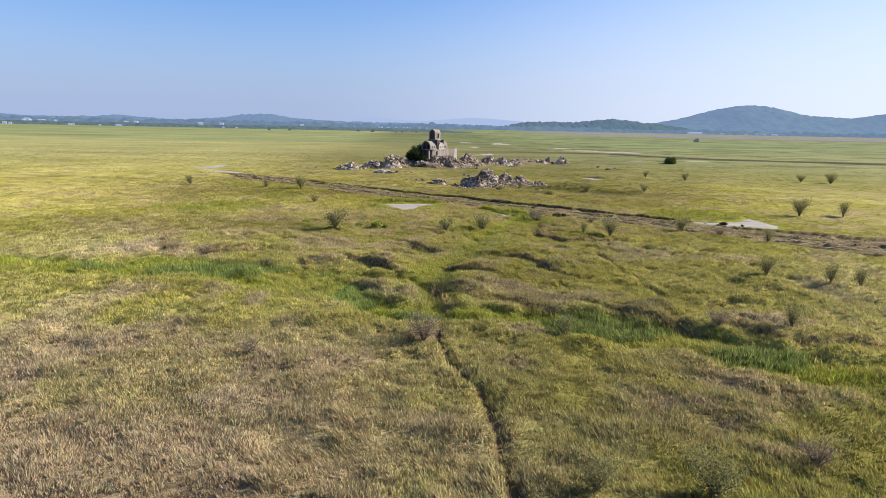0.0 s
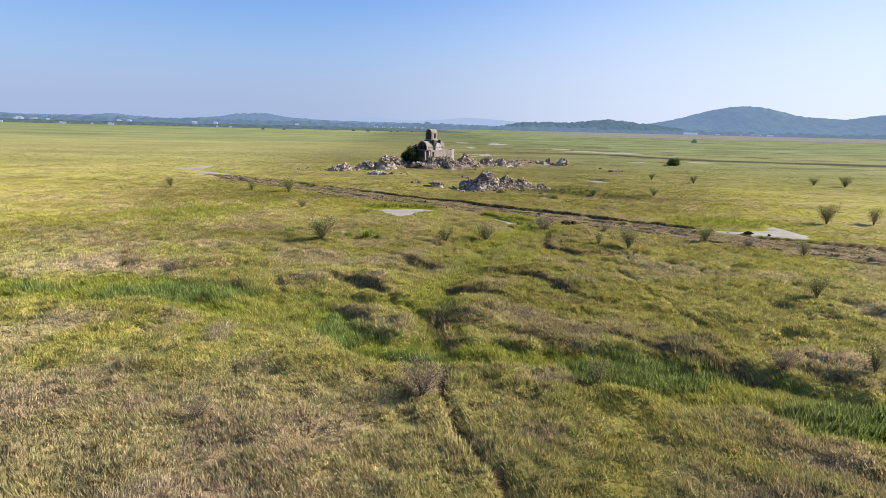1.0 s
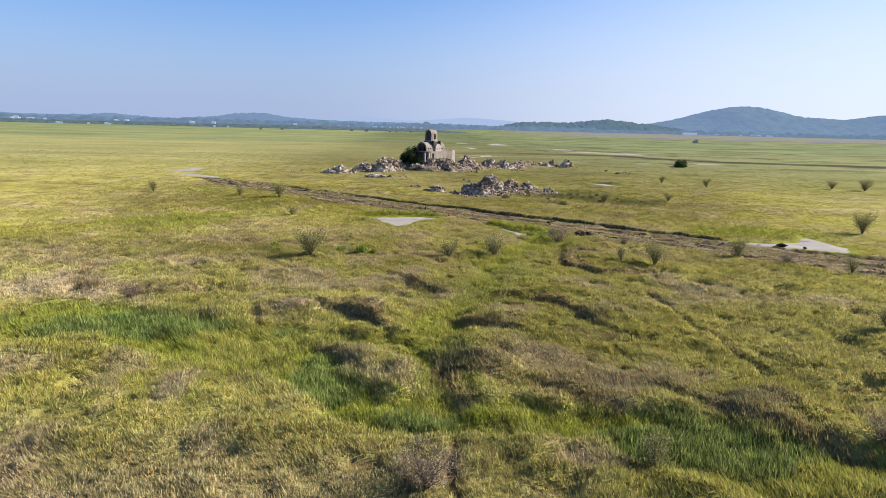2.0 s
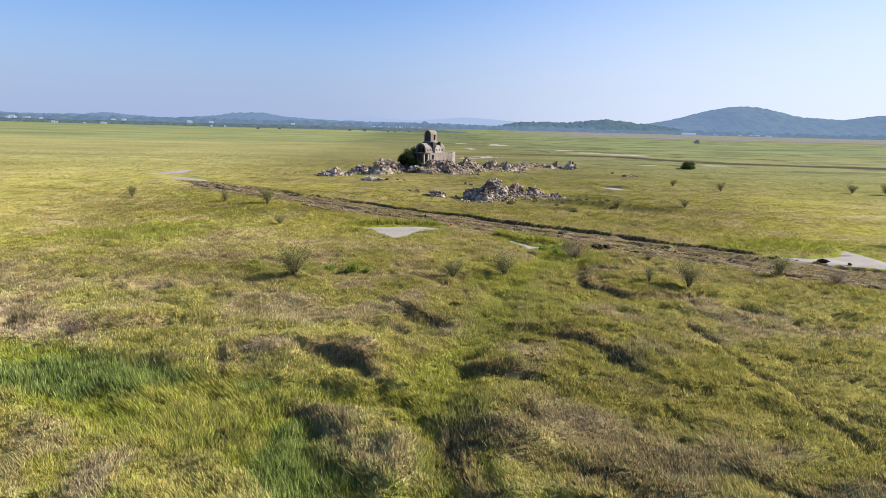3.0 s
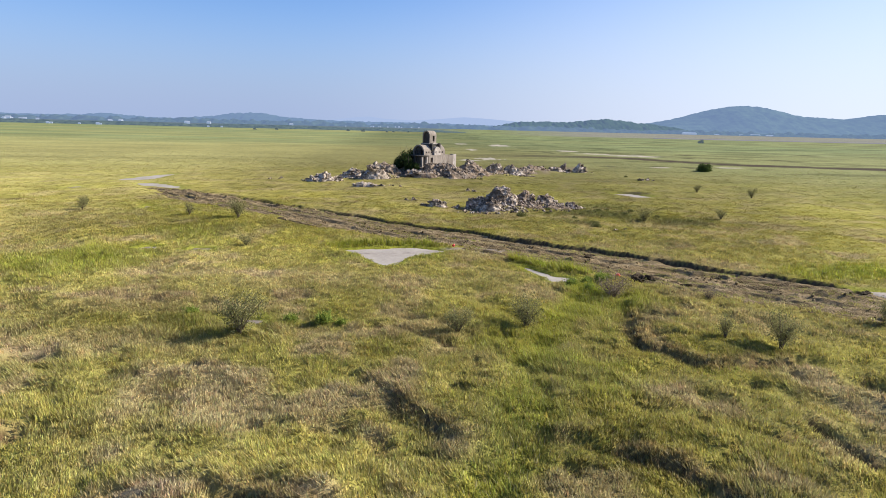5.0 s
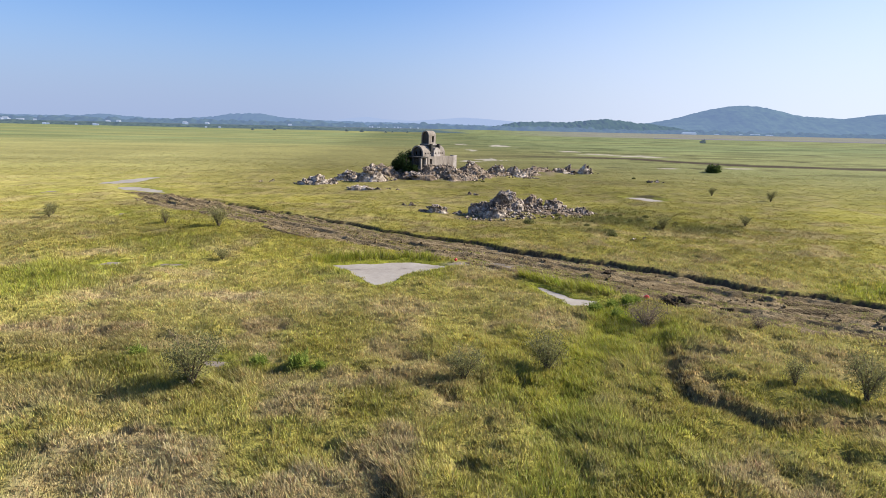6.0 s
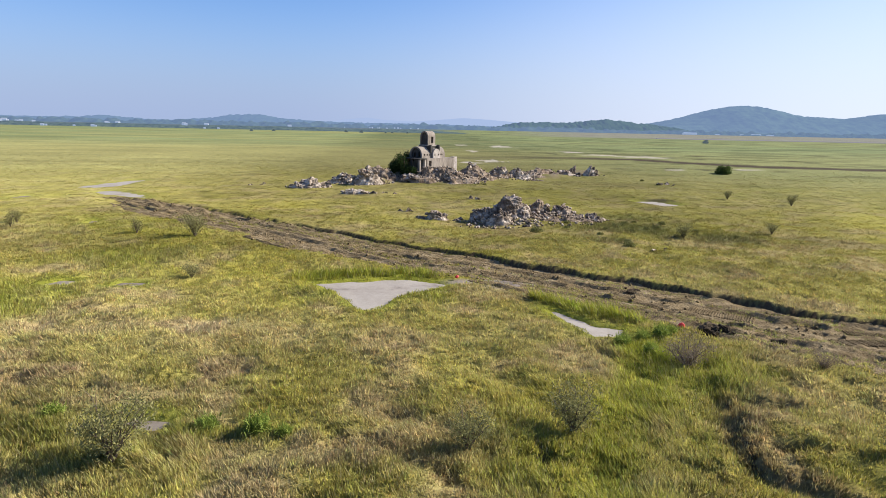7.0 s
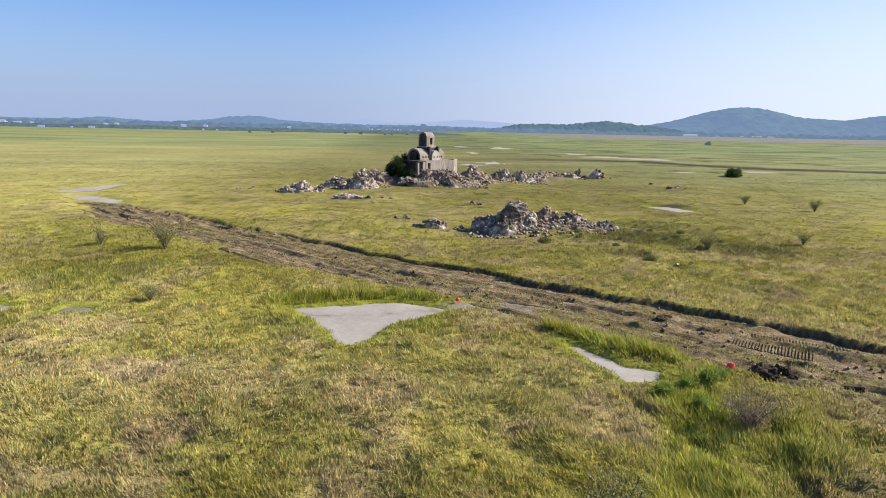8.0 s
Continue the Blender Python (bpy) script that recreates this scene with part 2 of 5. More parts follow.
CUTS = [[(-3.9, 43.0), (-2.6, 42.3), (-1.5, 41.6), (-0.8, 39.9)], [(-3.7, 37.9), (-2.7, 37.2), (-2.0, 35.6)], [(0.3, 49.3), (1.0, 48.1), (2.2, 46.5)],
        [(3.0, 41.1), (4.9, 39.9)], [(7.4, 45.1), (9.2, 43.6), (9.9, 41.5)], [(1.3, 35.2), (1.8, 33.6), (2.2, 31.8)], [(5.4, 33.3), (7.8, 31.3)],
        [(11.2, 31.2), (12.2, 30.0), (14.1, 28.3)], [(16.2, 28.4), (17.8, 26.7), (20.9, 26.4), (22.5, 25.8)], [(-15.4, 46.3), (-15.1, 45.8), (-11.4, 46.4)],
        [(-7.6, 42.9), (-7.2, 41.4)], [(-20.2, 52), (-18.6, 47), (-17, 46.9)], [(12.9, 59.4), (12.0, 56.6), (12.1, 54.9), (14.1, 52.7), (17.4, 52.9)]]
PONDS = [[(-3.9, 77.2), (-2.0, 74.2), (-0.9, 71.6), (-0.1, 71.5), (1.1, 74.2), (4.2, 77.1), (1.4, 78.4), (-1.7, 77.8)],
         [(9.2, 71.9), (9.6, 69.9), (10.0, 68.2), (10.5, 67.2), (11.6, 67.3), (12.2, 68.2), (11.1, 68.7), (10.2, 69.9)],
         [(29.6, 65.7), (33.0, 64.9), (36.3, 65.8), (38.3, 68.6), (38.7, 63.0), (37.2, 60.6), (34.2, 61.9), (32.2, 64.0)],
         [(-45.2, 133.5), (-45.0, 138), (-41.8, 147), (-40.4, 146), (-41.3, 136), (-42.3, 132.5)], [(-40.5, 128), (-37.5, 124.2), (-30.8, 120.8), (-33, 124.8), (-38.5, 129.4)],
         [(33.1, 124.4), (35.4, 118.8), (38.4, 120.4), (36.2, 124.9)]]
PANS = [[(-20, 76.9), (-19.4, 77.9), (-18.2, 77.7), (-18.6, 76.6)], [(-15.8, 76.6), (-15.6, 77.4), (-14.2, 77.4), (-14.3, 76.5)],
        [(-28.4, 98.8), (-28.7, 102), (-27.8, 101.6)], [(-46.8, 118.5), (-46.6, 122.8), (-45.6, 121.5)], [(-7.9, 58.4), (-7.6, 59.2), (-6.2, 58.8), (-6.4, 58.2)]]
CREEK = [(20.7, 242.3), (35.8, 247.6), (51.9, 253.4), (65.5, 254.4), (77.9, 251.3), (87.3, 237.7), (95.6, 225.6), (104.7, 217.6), (118.8, 214.0), (133.0, 209.5), (230, 196), (330, 160)]
FLATS = [(53, 371, 5.5, 17.1, 1), (30, 301, 2.3, 8.1, 0.8), (33, 387, 3.4, 14.5, 0.7), (20, 215, 2.7, 3.9, 1), (27, 225, 3.4, 6.0, 1), (73, 308, 4.4, 8.6, 0.9), (79, 280, 6.6, 6.9, 1), (87, 270, 4.5, 6.9, 1), (94, 268, 5.0, 6.2, 1), (70, 196, 1.9, 3.1, 1), (93, 203, 2.1, 3.4, 1), (202, 317, 3.6, 7.3, 0.7)]
DASHES = [(121, 287, 6.8, 5.8, 0.9), (105, 260, 3.4, 4.6, 0.9), (79, 198, 2.9, 2.9, 1), (141, 258, 2.9, 5.1, 0.9), (140, 247, 2.9, 4.6, 1), (190, 318, 5.2, 5.5, 0.7), (131, 277, 3.9, 4.0, 0.7), (57, 199, 2.4, 2.4, 0.7), (63, 283, 8.0, 4.2, 0.7), (92, 290, 12.3, 4.5, 0.8), (71, 202, 2.6, 1.8, 0.9), (90, 214, 2.8, 2.7, 0.8), (58, 296, 5.6, 4.7, 0.6), (37, 125, 2.7, 1.6, 0.8), (97, 194, 3.3, 2.2, 0.6)]
FRINGES = [[(-4.8, 78.2), (-1, 79.3), (2.8, 79.1)], [(9.3, 73.8), (11.0, 71.4), (13.4, 69.5)]]
GRAVELLY = [(3.6, 78.3), (6.4, 78.2), (9.4, 76.9), (9.3, 75.3), (7.1, 75.6), (4.9, 76.8)]
GRAVELS = [(5.2, 77.4, 1.6, 0.9, 1), (7.8, 76.4, 2.0, 1.1, 1)]
CUT_STRENGTH = [1, 0.5, 0.5, 0.6, 0.75, 0.5, 0.5, 0.65, 0.55, 0.5, 0.6, 0.4, 0.85]
# mounds: x, y, radius across, radius deep, height
MOUNDS = [(6.6, 153.8, 9.5, 5.2, 2.4), (-4.0, 150, 4.2, 3.5, 0.8), (-13, 139, 4, 3, 0.4), (17, 157.5, 8, 4, 0.8), (12.5, 105, 4.2, 3.2, 0.9), (16.5, 106, 6, 3.0, 0.4),
          (6, 108, 3, 1.8, 0.35), (42, 178, 5, 4, 0.8), (30, 165, 7, 5, 0.8)]
# hummocks of dry growth: x, y, radius, height
HUMPS = [(-5.6, 43.2, 2.0, 0.45), (-1.9, 43.0, 1.6, 0.35), (4.5, 36.5, 3.0, 0.35), (5.2, 41.6, 1.5, 0.35), (9, 45.5, 2.2, 0.35), (13.5, 31, 2.4, 0.4),
         (18.5, 28.8, 2.6, 0.45), (-13.2, 47.5, 2.2, 0.4), (-18.5, 50, 2.3, 0.4), (15.2, 56, 3.0, 0.4), (8.3, 26.1, 1.5, 0.3)]
# areas of colour: x, y, radius across, radius deep, strength
DRY = [(-8, 15, 11, 6.5, 1.0), (-8, 24, 13, 6, 0.45), (-18, 24, 8, 6, 0.8), (-4, 19, 5, 4, 0.7), (0.6, 18, 1.6, 1.2, 0.8), (-20, 47, 5, 3, 0.9), (-6, 67, 5, 3.5, 0.55), (0.8, 66, 2.2, 3, 0.65), (-14, 62, 4.5, 3, 0.5),
       (6, 35.5, 3, 2.4, 0.7), (18.5, 29, 3, 1.8, 0.9), (12.8, 62.5, 1.1, 1.2, 0.8), (12.4, 56, 0.9, 3, 0.8), (14, 24, 6, 3, 0.35), (0.6, 27, 1.2, 0.9, 0.8), (1, 61, 1.2, 1.0, 0.5),
       (9, 19, 3, 2.5, 0.4), (-12, 55, 7, 2.5, 0.5), (-25, 55, 6, 3, 0.45), (-18.5, 47.5, 1.8, 2.2, 0.9), (-5.7, 42.8, 1.7, 1.0, 0.9), (-1.8, 42.4, 1.2, 0.9, 0.7), (1.2, 63.0, 1.0, 1.6, 0.7), (-5.9, 63.5, 1.6, 1.2, 0.7), (-13.5, 68.5, 4, 2.4, 0.7), (4.7, 70.9, 1.1, 1.0, 0.7), (14.2, 60.5, 0.8, 1.6, 0.8), (-8.4, 33.0, 1.0, 2.2, 0.8), (-15.5, 35.4, 2.2, 1.2, 0.6), (12.6, 22.0, 2.0, 1.2, 0.7), (4.3, 23.2, 1.0, 0.8, 0.7), (5.7, 27.6, 1.4, 0.6, 0.8)]
LUSH = [(11.8, 70.3, 1.8, 1.0, 0.9), (13.6, 62.0, 2.6, 2.4, 0.8), (12, 64.5, 2.2, 2.6, 1.0), (10.2, 60, 1.8, 3.6, 0.7), (-5, 57.7, 2.6, 0.8, 0.8), (-23, 72, 7, 7, 0.8), (-17, 84, 6, 6, 0.6), (0, 75, 6, 3, 0.8), (-0.5, 79.4, 5, 1.1, 1.0), (34, 70, 8, 3, 0.9), (8, 52, 3, 4, 0.6),
        (-8, 57, 4, 2.5, 0.5), (6, 56, 4, 3, 0.4), (-16, 51.5, 3, 2, 0.5), (-23, 100, 14, 10, 0.3)]
DUSKY = [(2.8, 35.0, 1.6, 1.3, 0.8), (5.8, 36.2, 3.0, 1.6, 0.75), (8.0, 33.4, 3.4, 1.1, 0.9), (13.0, 31.2, 2.2, 1.2, 0.9), (9.2, 39.2, 2.6, 1.2, 0.5), (5.2, 40.6, 1.4, 0.8, 0.6), (-15.8, 47.6, 2.0, 0.9, 0.6), (-9.4, 41.8, 1.4, 0.7, 0.6), (24.1, 81.7, 2.4, 1.8, 0.5), (31.8, 83.4, 3.0, 1.2, 0.6), (29.2, 86.6, 2.2, 1.2, 0.5), (38.9, 95.6, 3.6, 1.4, 0.6), (44.3, 104, 3.4, 1.6, 0.5), (17.8, 94.7, 2.2, 1.2, 0.4)]
SCRUB = [(24.5, 100, 6.5, 5.5, 0.85), (31, 95, 6.5, 3.5, 0.7), (19.5, 92.5, 2.2, 1.4, 0.7), (20, 99, 4, 3, 0.5), (9, 147, 8, 2.0, 0.4), (26, 108, 6, 3, 0.55)]


def spots(x, y, rows, rough=0.45):
    wob = 1 + rough * (fbm(x * 0.55, y * 0.55, 71, 3) - 0.5) * 2
    top = np.zeros(np.shape(x))
    for cx, cy, rx, ry, amount in rows:
        d = np.hypot((x - cx) / rx, (y - cy) / ry) * wob
        top = np.maximum(top, amount * (1 - smooth(0.3, 1.2, d)))
    return top


def fringe(x, y):
    """Bands of tall fresh grass beside the pans."""
    near = np.minimum.reduce([along(x, y, line)[0] for line in FRINGES])
    return 1 - smooth(0.35, 0.95, near + 0.5 * (fbm(x * 0.9, y * 0.9, 27, 2) - 0.5))


def road_half(s, side):
    return 3.35 + 1.0 * (side < 0) * np.exp(-((s - 77) / 7) ** 2) - 3.0 * (1 - smooth(0, 15, s)) + 1.0 * smooth(66, 121, s)


def close_to(x, y, line, pad):
    px, py = [q[0] for q in line], [q[1] for q in line]
    return np.nonzero((x > min(px) - pad) & (x < max(px) + pad) & (y > min(py) - pad) & (y < max(py) + pad))[0]


def survey(x, y):
    """All that the plan says of places x, y: height, masks."""
    shape = np.shape(x)
    x, y = np.ravel(x), np.ravel(y)
    p = {}
    none = np.full(len(x), 1e3)
    d, s, side = none.copy(), none * 0, none * 0
    k = close_to(x, y, ROAD, 14)
    d[k], s[k], side[k] = along(x[k], y[k], ROAD)
    ragged = (fbm(s * 0.45, side * 5.0, 5, 3) - 0.5) * 1.5 + (fbm(x * 1.7, y * 1.7, 6, 2) - 0.5) * 0.5
    p["road"] = d - road_half(s, side) - ragged
    p["road_s"], p["road_side"], p["road_w"] = s, side, d * side
    pond = none.copy()
    edge = (fbm(x * 0.9, y * 0.9, 8, 3) - 0.5) * 0.55
    for poly in PONDS + PANS:
        k = close_to(x, y, poly, 5)
        pond[k] = np.minimum(pond[k], inside(x[k], y[k], poly))
    p["pond"] = pond + edge
    g, h = none.copy(), none.copy()
    k = close_to(x, y, GULLY, 6)
    g[k] = inside(x[k], y[k], GULLY)
    p["gully"] = g + (fbm(x * 0.7, y * 0.7, 9, 4) - 0.5) * 1.5
    k = close_to(x, y, HOLLOW, 6)
    h[k] = along(x[k], y[k], HOLLOW)[0]
    p["hollow"] = h - 1.0 - (fbm(x * 0.4, y * 0.4, 10, 3) - 0.5) * 2
    path = none.copy()
    sway = (fbm(x * 0.8, y * 0.8, 12, 2) - 0.5) * 0.5
    for line in PATHS:
        k = close_to(x, y, line, 1.5)
        path[k] = np.minimum(path[k], along(x[k] + sway[k], y[k], line)[0] + (0.12 if line[0][1] > 50 else 0.0))
    p["path"] = path
    near = 1 - smooth(150, 280, y)
    z = 0.6 * (fbm(x * 0.11, y * 0.11, 20, 3) - 0.5) * near + 0.52 * (fbm(x * 0.75, y * 0.75, 23, 3) - 0.5) * near * (1 - 0.6 * smooth(75, 112, y))
    z = z - np.maximum((0.24 + 0.18 * smooth(-7, -3, x)) * (1 - smooth(-0.45, 0.3, p["gully"])), 0.26 * (1 - smooth(-0.6, 0.35, p["hollow"])) * (1 - 0.6 * smooth(42, 50, y)) * (1 - smooth(50, 62, y)))
    lumpy = 0.8 + 0.45 * fbm(x * 0.9, y * 0.9, 25, 2)
    for cx, cy, r, top in HUMPS:
        k = close_to(x, y, [(cx, cy)], 2 * r)
        e = np.hypot(x[k] - cx, y[k] - cy) / r * lumpy[k]
        z[k] += 0.75 * top * (1 - smooth(0.3, 1.15, e))
    bare, brow = none * 0, none * 0
    wob = (fbm(x * 1.3, y * 1.3, 14, 3) - 0.5) * 1.0
    broken = fbm(x * 0.9, y * 0.9, 16, 3)
    for line, strong in zip(CUTS, CUT_STRENGTH):
        k = close_to(x, y, line, 5.5)
        c, _, sd = along(x[k] + wob[k], y[k] - wob[k], line)
        c = c * sd
        z[k] += 0.26 * strong * smooth(-0.12, 0.08, c) * (1 - smooth(0.6, 5.0, np.abs(c))) - 0.14 * strong * smooth(-1.3, -0.3, c) * (1 - smooth(-0.25, 0.1, c))
        bare[k] = np.maximum(bare[k], (1 - smooth(0.07, 0.17, np.abs(c + 0.06))) * smooth(0.62 - 0.35 * strong, 0.72 - 0.35 * strong, broken[k]))
        brow[k] = np.maximum(brow[k], 0.9 * smooth(-0.5, -0.25, c) * (1 - smooth(0.2, 0.8, c)))
    # small crevices and trodden holes in the rough ground about the gully
    holes = smooth(0.655, 0.72, fbm(x * 0.75, y * 1.0, 33, 4)) * smooth(20, 27, y) * (1 - smooth(58, 70, y)) * smooth(0.0, 0.8, p["gully"])
    z = z - 0.22 * holes
    p["cut"], p["brow"] = np.maximum(bare, 0.7 * smooth(0.5, 0.95, holes)), brow
    rise = none * 0
    stony = 0.75 + 0.5 * fbm(x * 0.35, y * 0.35, 31, 3)
    for cx, cy, rx, ry, top in MOUNDS:
        k = close_to(x, y, [(cx, cy)], 2.2 * max(rx, ry))
        e = np.hypot((x[k] - cx) / rx, (y[k] - cy) / ry) * stony[k]
        rise[k] = np.maximum(rise[k], top * (1 - smooth(0.2, 1.1, e)))
    p["rise"] = rise
    z = z - 0.22 * (1 - smooth(0.1, 0.38, path))
    # a low lip along the far edge of the dug road
    bank = p["road"]
    z = z + np.where(p["road_side"] > 0, 0.30 + 0.22 * smooth(52, 66, p["road_s"]), 0.0) * np.exp(-np.clip(bank, 0, 9) / 1.2) * (bank > 0)
    flat = 1 - 0.7 * (1 - smooth(0.0, 3.0, bank))
    z = z * smooth(0.0, 1.6, p["pond"]) * flat
    z = z + rise
    z = np.where(bank < 0.3, z + (-0.45 - z) * (1 - smooth(-0.35, 0.05, bank)), z)
    z = z - 0.27 * (1 - smooth(-0.25, 0.25, p["pond"]))
    creek = none.copy()
    k = close_to(x, y, CREEK, 40)
    creek[k] = along(x[k], y[k], CREEK)[0] + (fbm(x[k] * 0.06, y[k] * 0.15, 63, 3) - 0.5) * 5
    p["creek"] = creek
    p["z"] = z - 0.04 * (1 - smooth(4.0, 7.0, creek))
    return {key: value.reshape(shape) for key, value in p.items()}


def shade(x, y, p):
    """Base colour of the growth at x, y."""
    big = fbm(x * 0.06, y * 0.06, 40, 4)
    mid = fbm(x * 0.35, y * 0.35, 44, 4)
    far = smooth(90, 230, y + np.abs(x) * 0.3)
    c = np.zeros(np.shape(x) + (3,))
    olive, straw = np.array((0.43, 0.388, 0.088)), np.array((0.53, 0.455, 0.18))
    dry, lush = np.array((0.53, 0.405, 0.235)), np.array((0.37, 0.39, 0.06))
    gold, green = np.array((0.44, 0.40, 0.155)), np.array((0.27, 0.31, 0.135))
    k = smooth(0.3, 0.72, 0.55 * big + 0.45 * mid)[..., None]
    c = olive * (1 - k) + straw * k
    w = np.clip(spots(x, y, DRY) + (0.5 + 0.2 * smooth(44, 54, y) * (1 - smooth(75, 95, y))) * smooth(0.53, 0.70, mid) * (1 - far), 0, 1)[..., None]
    c = c * (1 - w) + dry * w
    c = c * (0.86 + 0.28 * fbm(x * 0.16, y * 0.22, 47, 4))[..., None] 
    # west brighter, east darker: the front-lit side's brightness put into the colour
    east = smooth(-10, 14, x)
    c = c * (1.08 - east * (0.08 + 0.11 * smooth(44, 58, y) - 0.1 * smooth(60, 90, y)) + 0.12 * (1 - east) * smooth(55, 80, y) - 0.2 * smooth(-34, -8, x) * smooth(88, 125, y))[..., None]
    c = c * (1 - (1 - east * 0.6)[..., None] * smooth(60, 85, y)[..., None] * np.array((-0.03, 0.0, 0.0)))
    rough_far = smooth(62, 95, y)
    c = c * (1 + rough_far * (0.5 * fbm(x * 0.10, y * 0.15, 57, 3) - 0.25))[..., None]
    dark = rough_far * smooth(0.55, 0.68, fbm(x * 0.55, y * 0.75, 59, 4))
    c = c * (1 - 0.3 * dark)[..., None]
    w = np.maximum(np.clip(spots(x, y, LUSH), 0, 1), fringe(x, y))
    w = np.maximum(w, (1 - smooth(-0.6, 0.7, p["gully"])) * (0.45 + 0.55 * smooth(0.35, 0.6, mid)))
    w = np.maximum(w, 0.7 * (1 - smooth(-0.6, 0.9, p["hollow"])))
    w = np.maximum(w, 0.8 * (1 - smooth(0.2, 1.4, p["pond"])))
    w = np.clip(w, 0, 1)[..., None]
    c = c * (1 - w) + lush * w
    bed = 1 - smooth(-0.6, 0.4, p["gully"])
    w = (0.8 * np.maximum(bed * smooth(0.1, 0.5, spots(x, y, REEDS, 0.7)), 0.6 * spots(x, y, REEDS, 0.7)))[..., None]
    c = c * (1 - w) + np.array((0.215, 0.285, 0.085)) * w
    w = 0.8 * p["brow"][..., None]
    c = c * (1 - w) + np.array((0.44, 0.335, 0.15)) * w
    w = 0.85 * np.clip(spots(x, y, DUSKY, 0.7), 0, 1)[..., None]
    c = c * (1 - w) + np.array((0.30, 0.24, 0.135)) * w
    c = c * np.stack([np.ones(np.shape(x)), np.ones(np.shape(x)), 1 - 0.14 * smooth(50, 58, y)], -1)
    # far meadow: golden sweep, greener strip towards the horizon
    band = fbm(x * 0.006, y * 0.03, 50, 4)
    strip = smooth(240, 420, y) * (0.45 + 0.55 * smooth(0.4, 0.6, band))
    f = gold * (1 - 0.55 * smooth(-10, 90, x))[..., None] + green * (0.55 * smooth(-10, 90, x))[..., None]
    f = f * (1 - strip[..., None]) + green * strip[..., None]
    f = f * (0.82 + 0.36 * fbm(x * 0.02, y * 0.09, 53, 4))[..., None] * (1 - 0.34 * smooth(-60, -5, x) * (1 - 0.75 * smooth(30, 130, x)))[..., None]
    f = f * (1 + 0.4 * (fbm(x * 0.045, y * 0.07, 58, 3) - 0.5))[..., None]
    seam = smooth(0.555, 0.615, fbm(x * 0.05, y * 0.15, 55, 4)) * smooth(110, 150, y) * (0.35 + 0.65 * smooth(-20, 60, x))
    f = f * (1 - 0.36 * seam)[..., None]
    c = c * (1 - far[..., None]) + f * far[..., None]
    c = c * (1 + (1 - smooth(-8, -2, x)) * (0.12 * smooth(63, 67, y) * (1 - smooth(76, 82, y)) - 0.13 * smooth(54, 58, y) * (1 - smooth(60, 65, y))))[..., None]
    c = c * (1 + smooth(0, 4, x) * (0.13 * smooth(48, 53, y) * (1 - smooth(62, 68, y)) * (1 - smooth(11, 15, x)) - 0.05 * smooth(33, 37, y) * (1 - smooth(46, 50, y))))[..., None]
    c = c * (1 + 0.17 * smooth(27, 33, y) * (1 - smooth(48, 56, y)) * (1 - smooth(-4, 4, x)) - 0.16 * (1 - smooth(20, 28, y)) * smooth(0, 6, x))[..., None]
    c = c * (1 - 0.24 * smooth(74, 92, y) * (1 - smooth(170, 260, y)) * smooth(-50, -20, x) * (1 - smooth(30, 60, x)))[..., None]
    w = np.clip(spots(x, y, SCRUB), 0, 1)[..., None]
    c = c * (1 - w) + np.array((0.15, 0.155, 0.05)) * w
    return c


def seen_from(x, y):
    """How close the flight line passes."""
    return np.maximum.reduce([np.full(np.shape(x), 15.5), np.abs(x - 0.7) / 0.74, y - 44.5])


# ---------------------------------------------------------------- mesh helpers
def link(name, bm, mat, smooth_faces=False):
    me = bpy.data.meshes.new(name)
    bm.to_mesh(me)
    bm.free()
    me.materials.append(mat)
    if smooth_faces:
        me.shade_smooth()
    return me


def part(name, bm, mat, parent, label="", smooth_faces=False):
    ob = new(name, link(name, bm, mat, smooth_faces))
    ob.parent = parent
    return tagged(ob, label)


def sheet(name, xs, ys, zs, mat, tint=None, keep=None):
    """A grid mesh over xs and ys with heights zs."""
    ny, nx = zs.shape
    gx, gy = (xs, ys) if xs.ndim == 2 else np.meshgrid(xs, ys)
    co = np.stack([gx, gy, zs], -1).reshape(-1, 3)
    idx = np.arange(nx * ny).reshape(ny, nx)
    quads = np.stack([idx[:-1, :-1], idx[:-1, 1:], idx[1:, 1:], idx[1:, :-1]], -1).reshape(-1, 4)
    if keep is not None:
        quads = quads[keep.reshape(-1)[quads].any(1)]
        used = np.unique(quads)
        back = np.zeros(nx * ny, np.int64)
        back[used] = np.arange(len(used))
        quads, co = back[quads], co[used]
        if tint is not None:
            tint = tint.reshape(-1, 3)[used]
    me = raw_mesh(name, co, quads, mat)
    if tint is not None:
        a = me.attributes.new("tint", 'FLOAT_VECTOR', 'POINT')
        a.data.foreach_set("vector", np.ascontiguousarray(tint, np.float32).reshape(-1))
    me.shade_smooth()
    return me


def raw_mesh(name, co, faces, mat):
    me = bpy.data.meshes.new(name)
    n, k = faces.shape
    me.vertices.add(len(co))
    me.vertices.foreach_set("co", np.ascontiguousarray(co, np.float32).reshape(-1))
    me.loops.add(n * k)
    me.loops.foreach_set("vertex_index", np.ascontiguousarray(faces, np.int32).reshape(-1))
    me.polygons.add(n)
    me.polygons.foreach_set("loop_start", np.arange(0, n * k, k, dtype=np.int32))
    me.update(calc_edges=True)
    me.materials.append(mat)
    return me


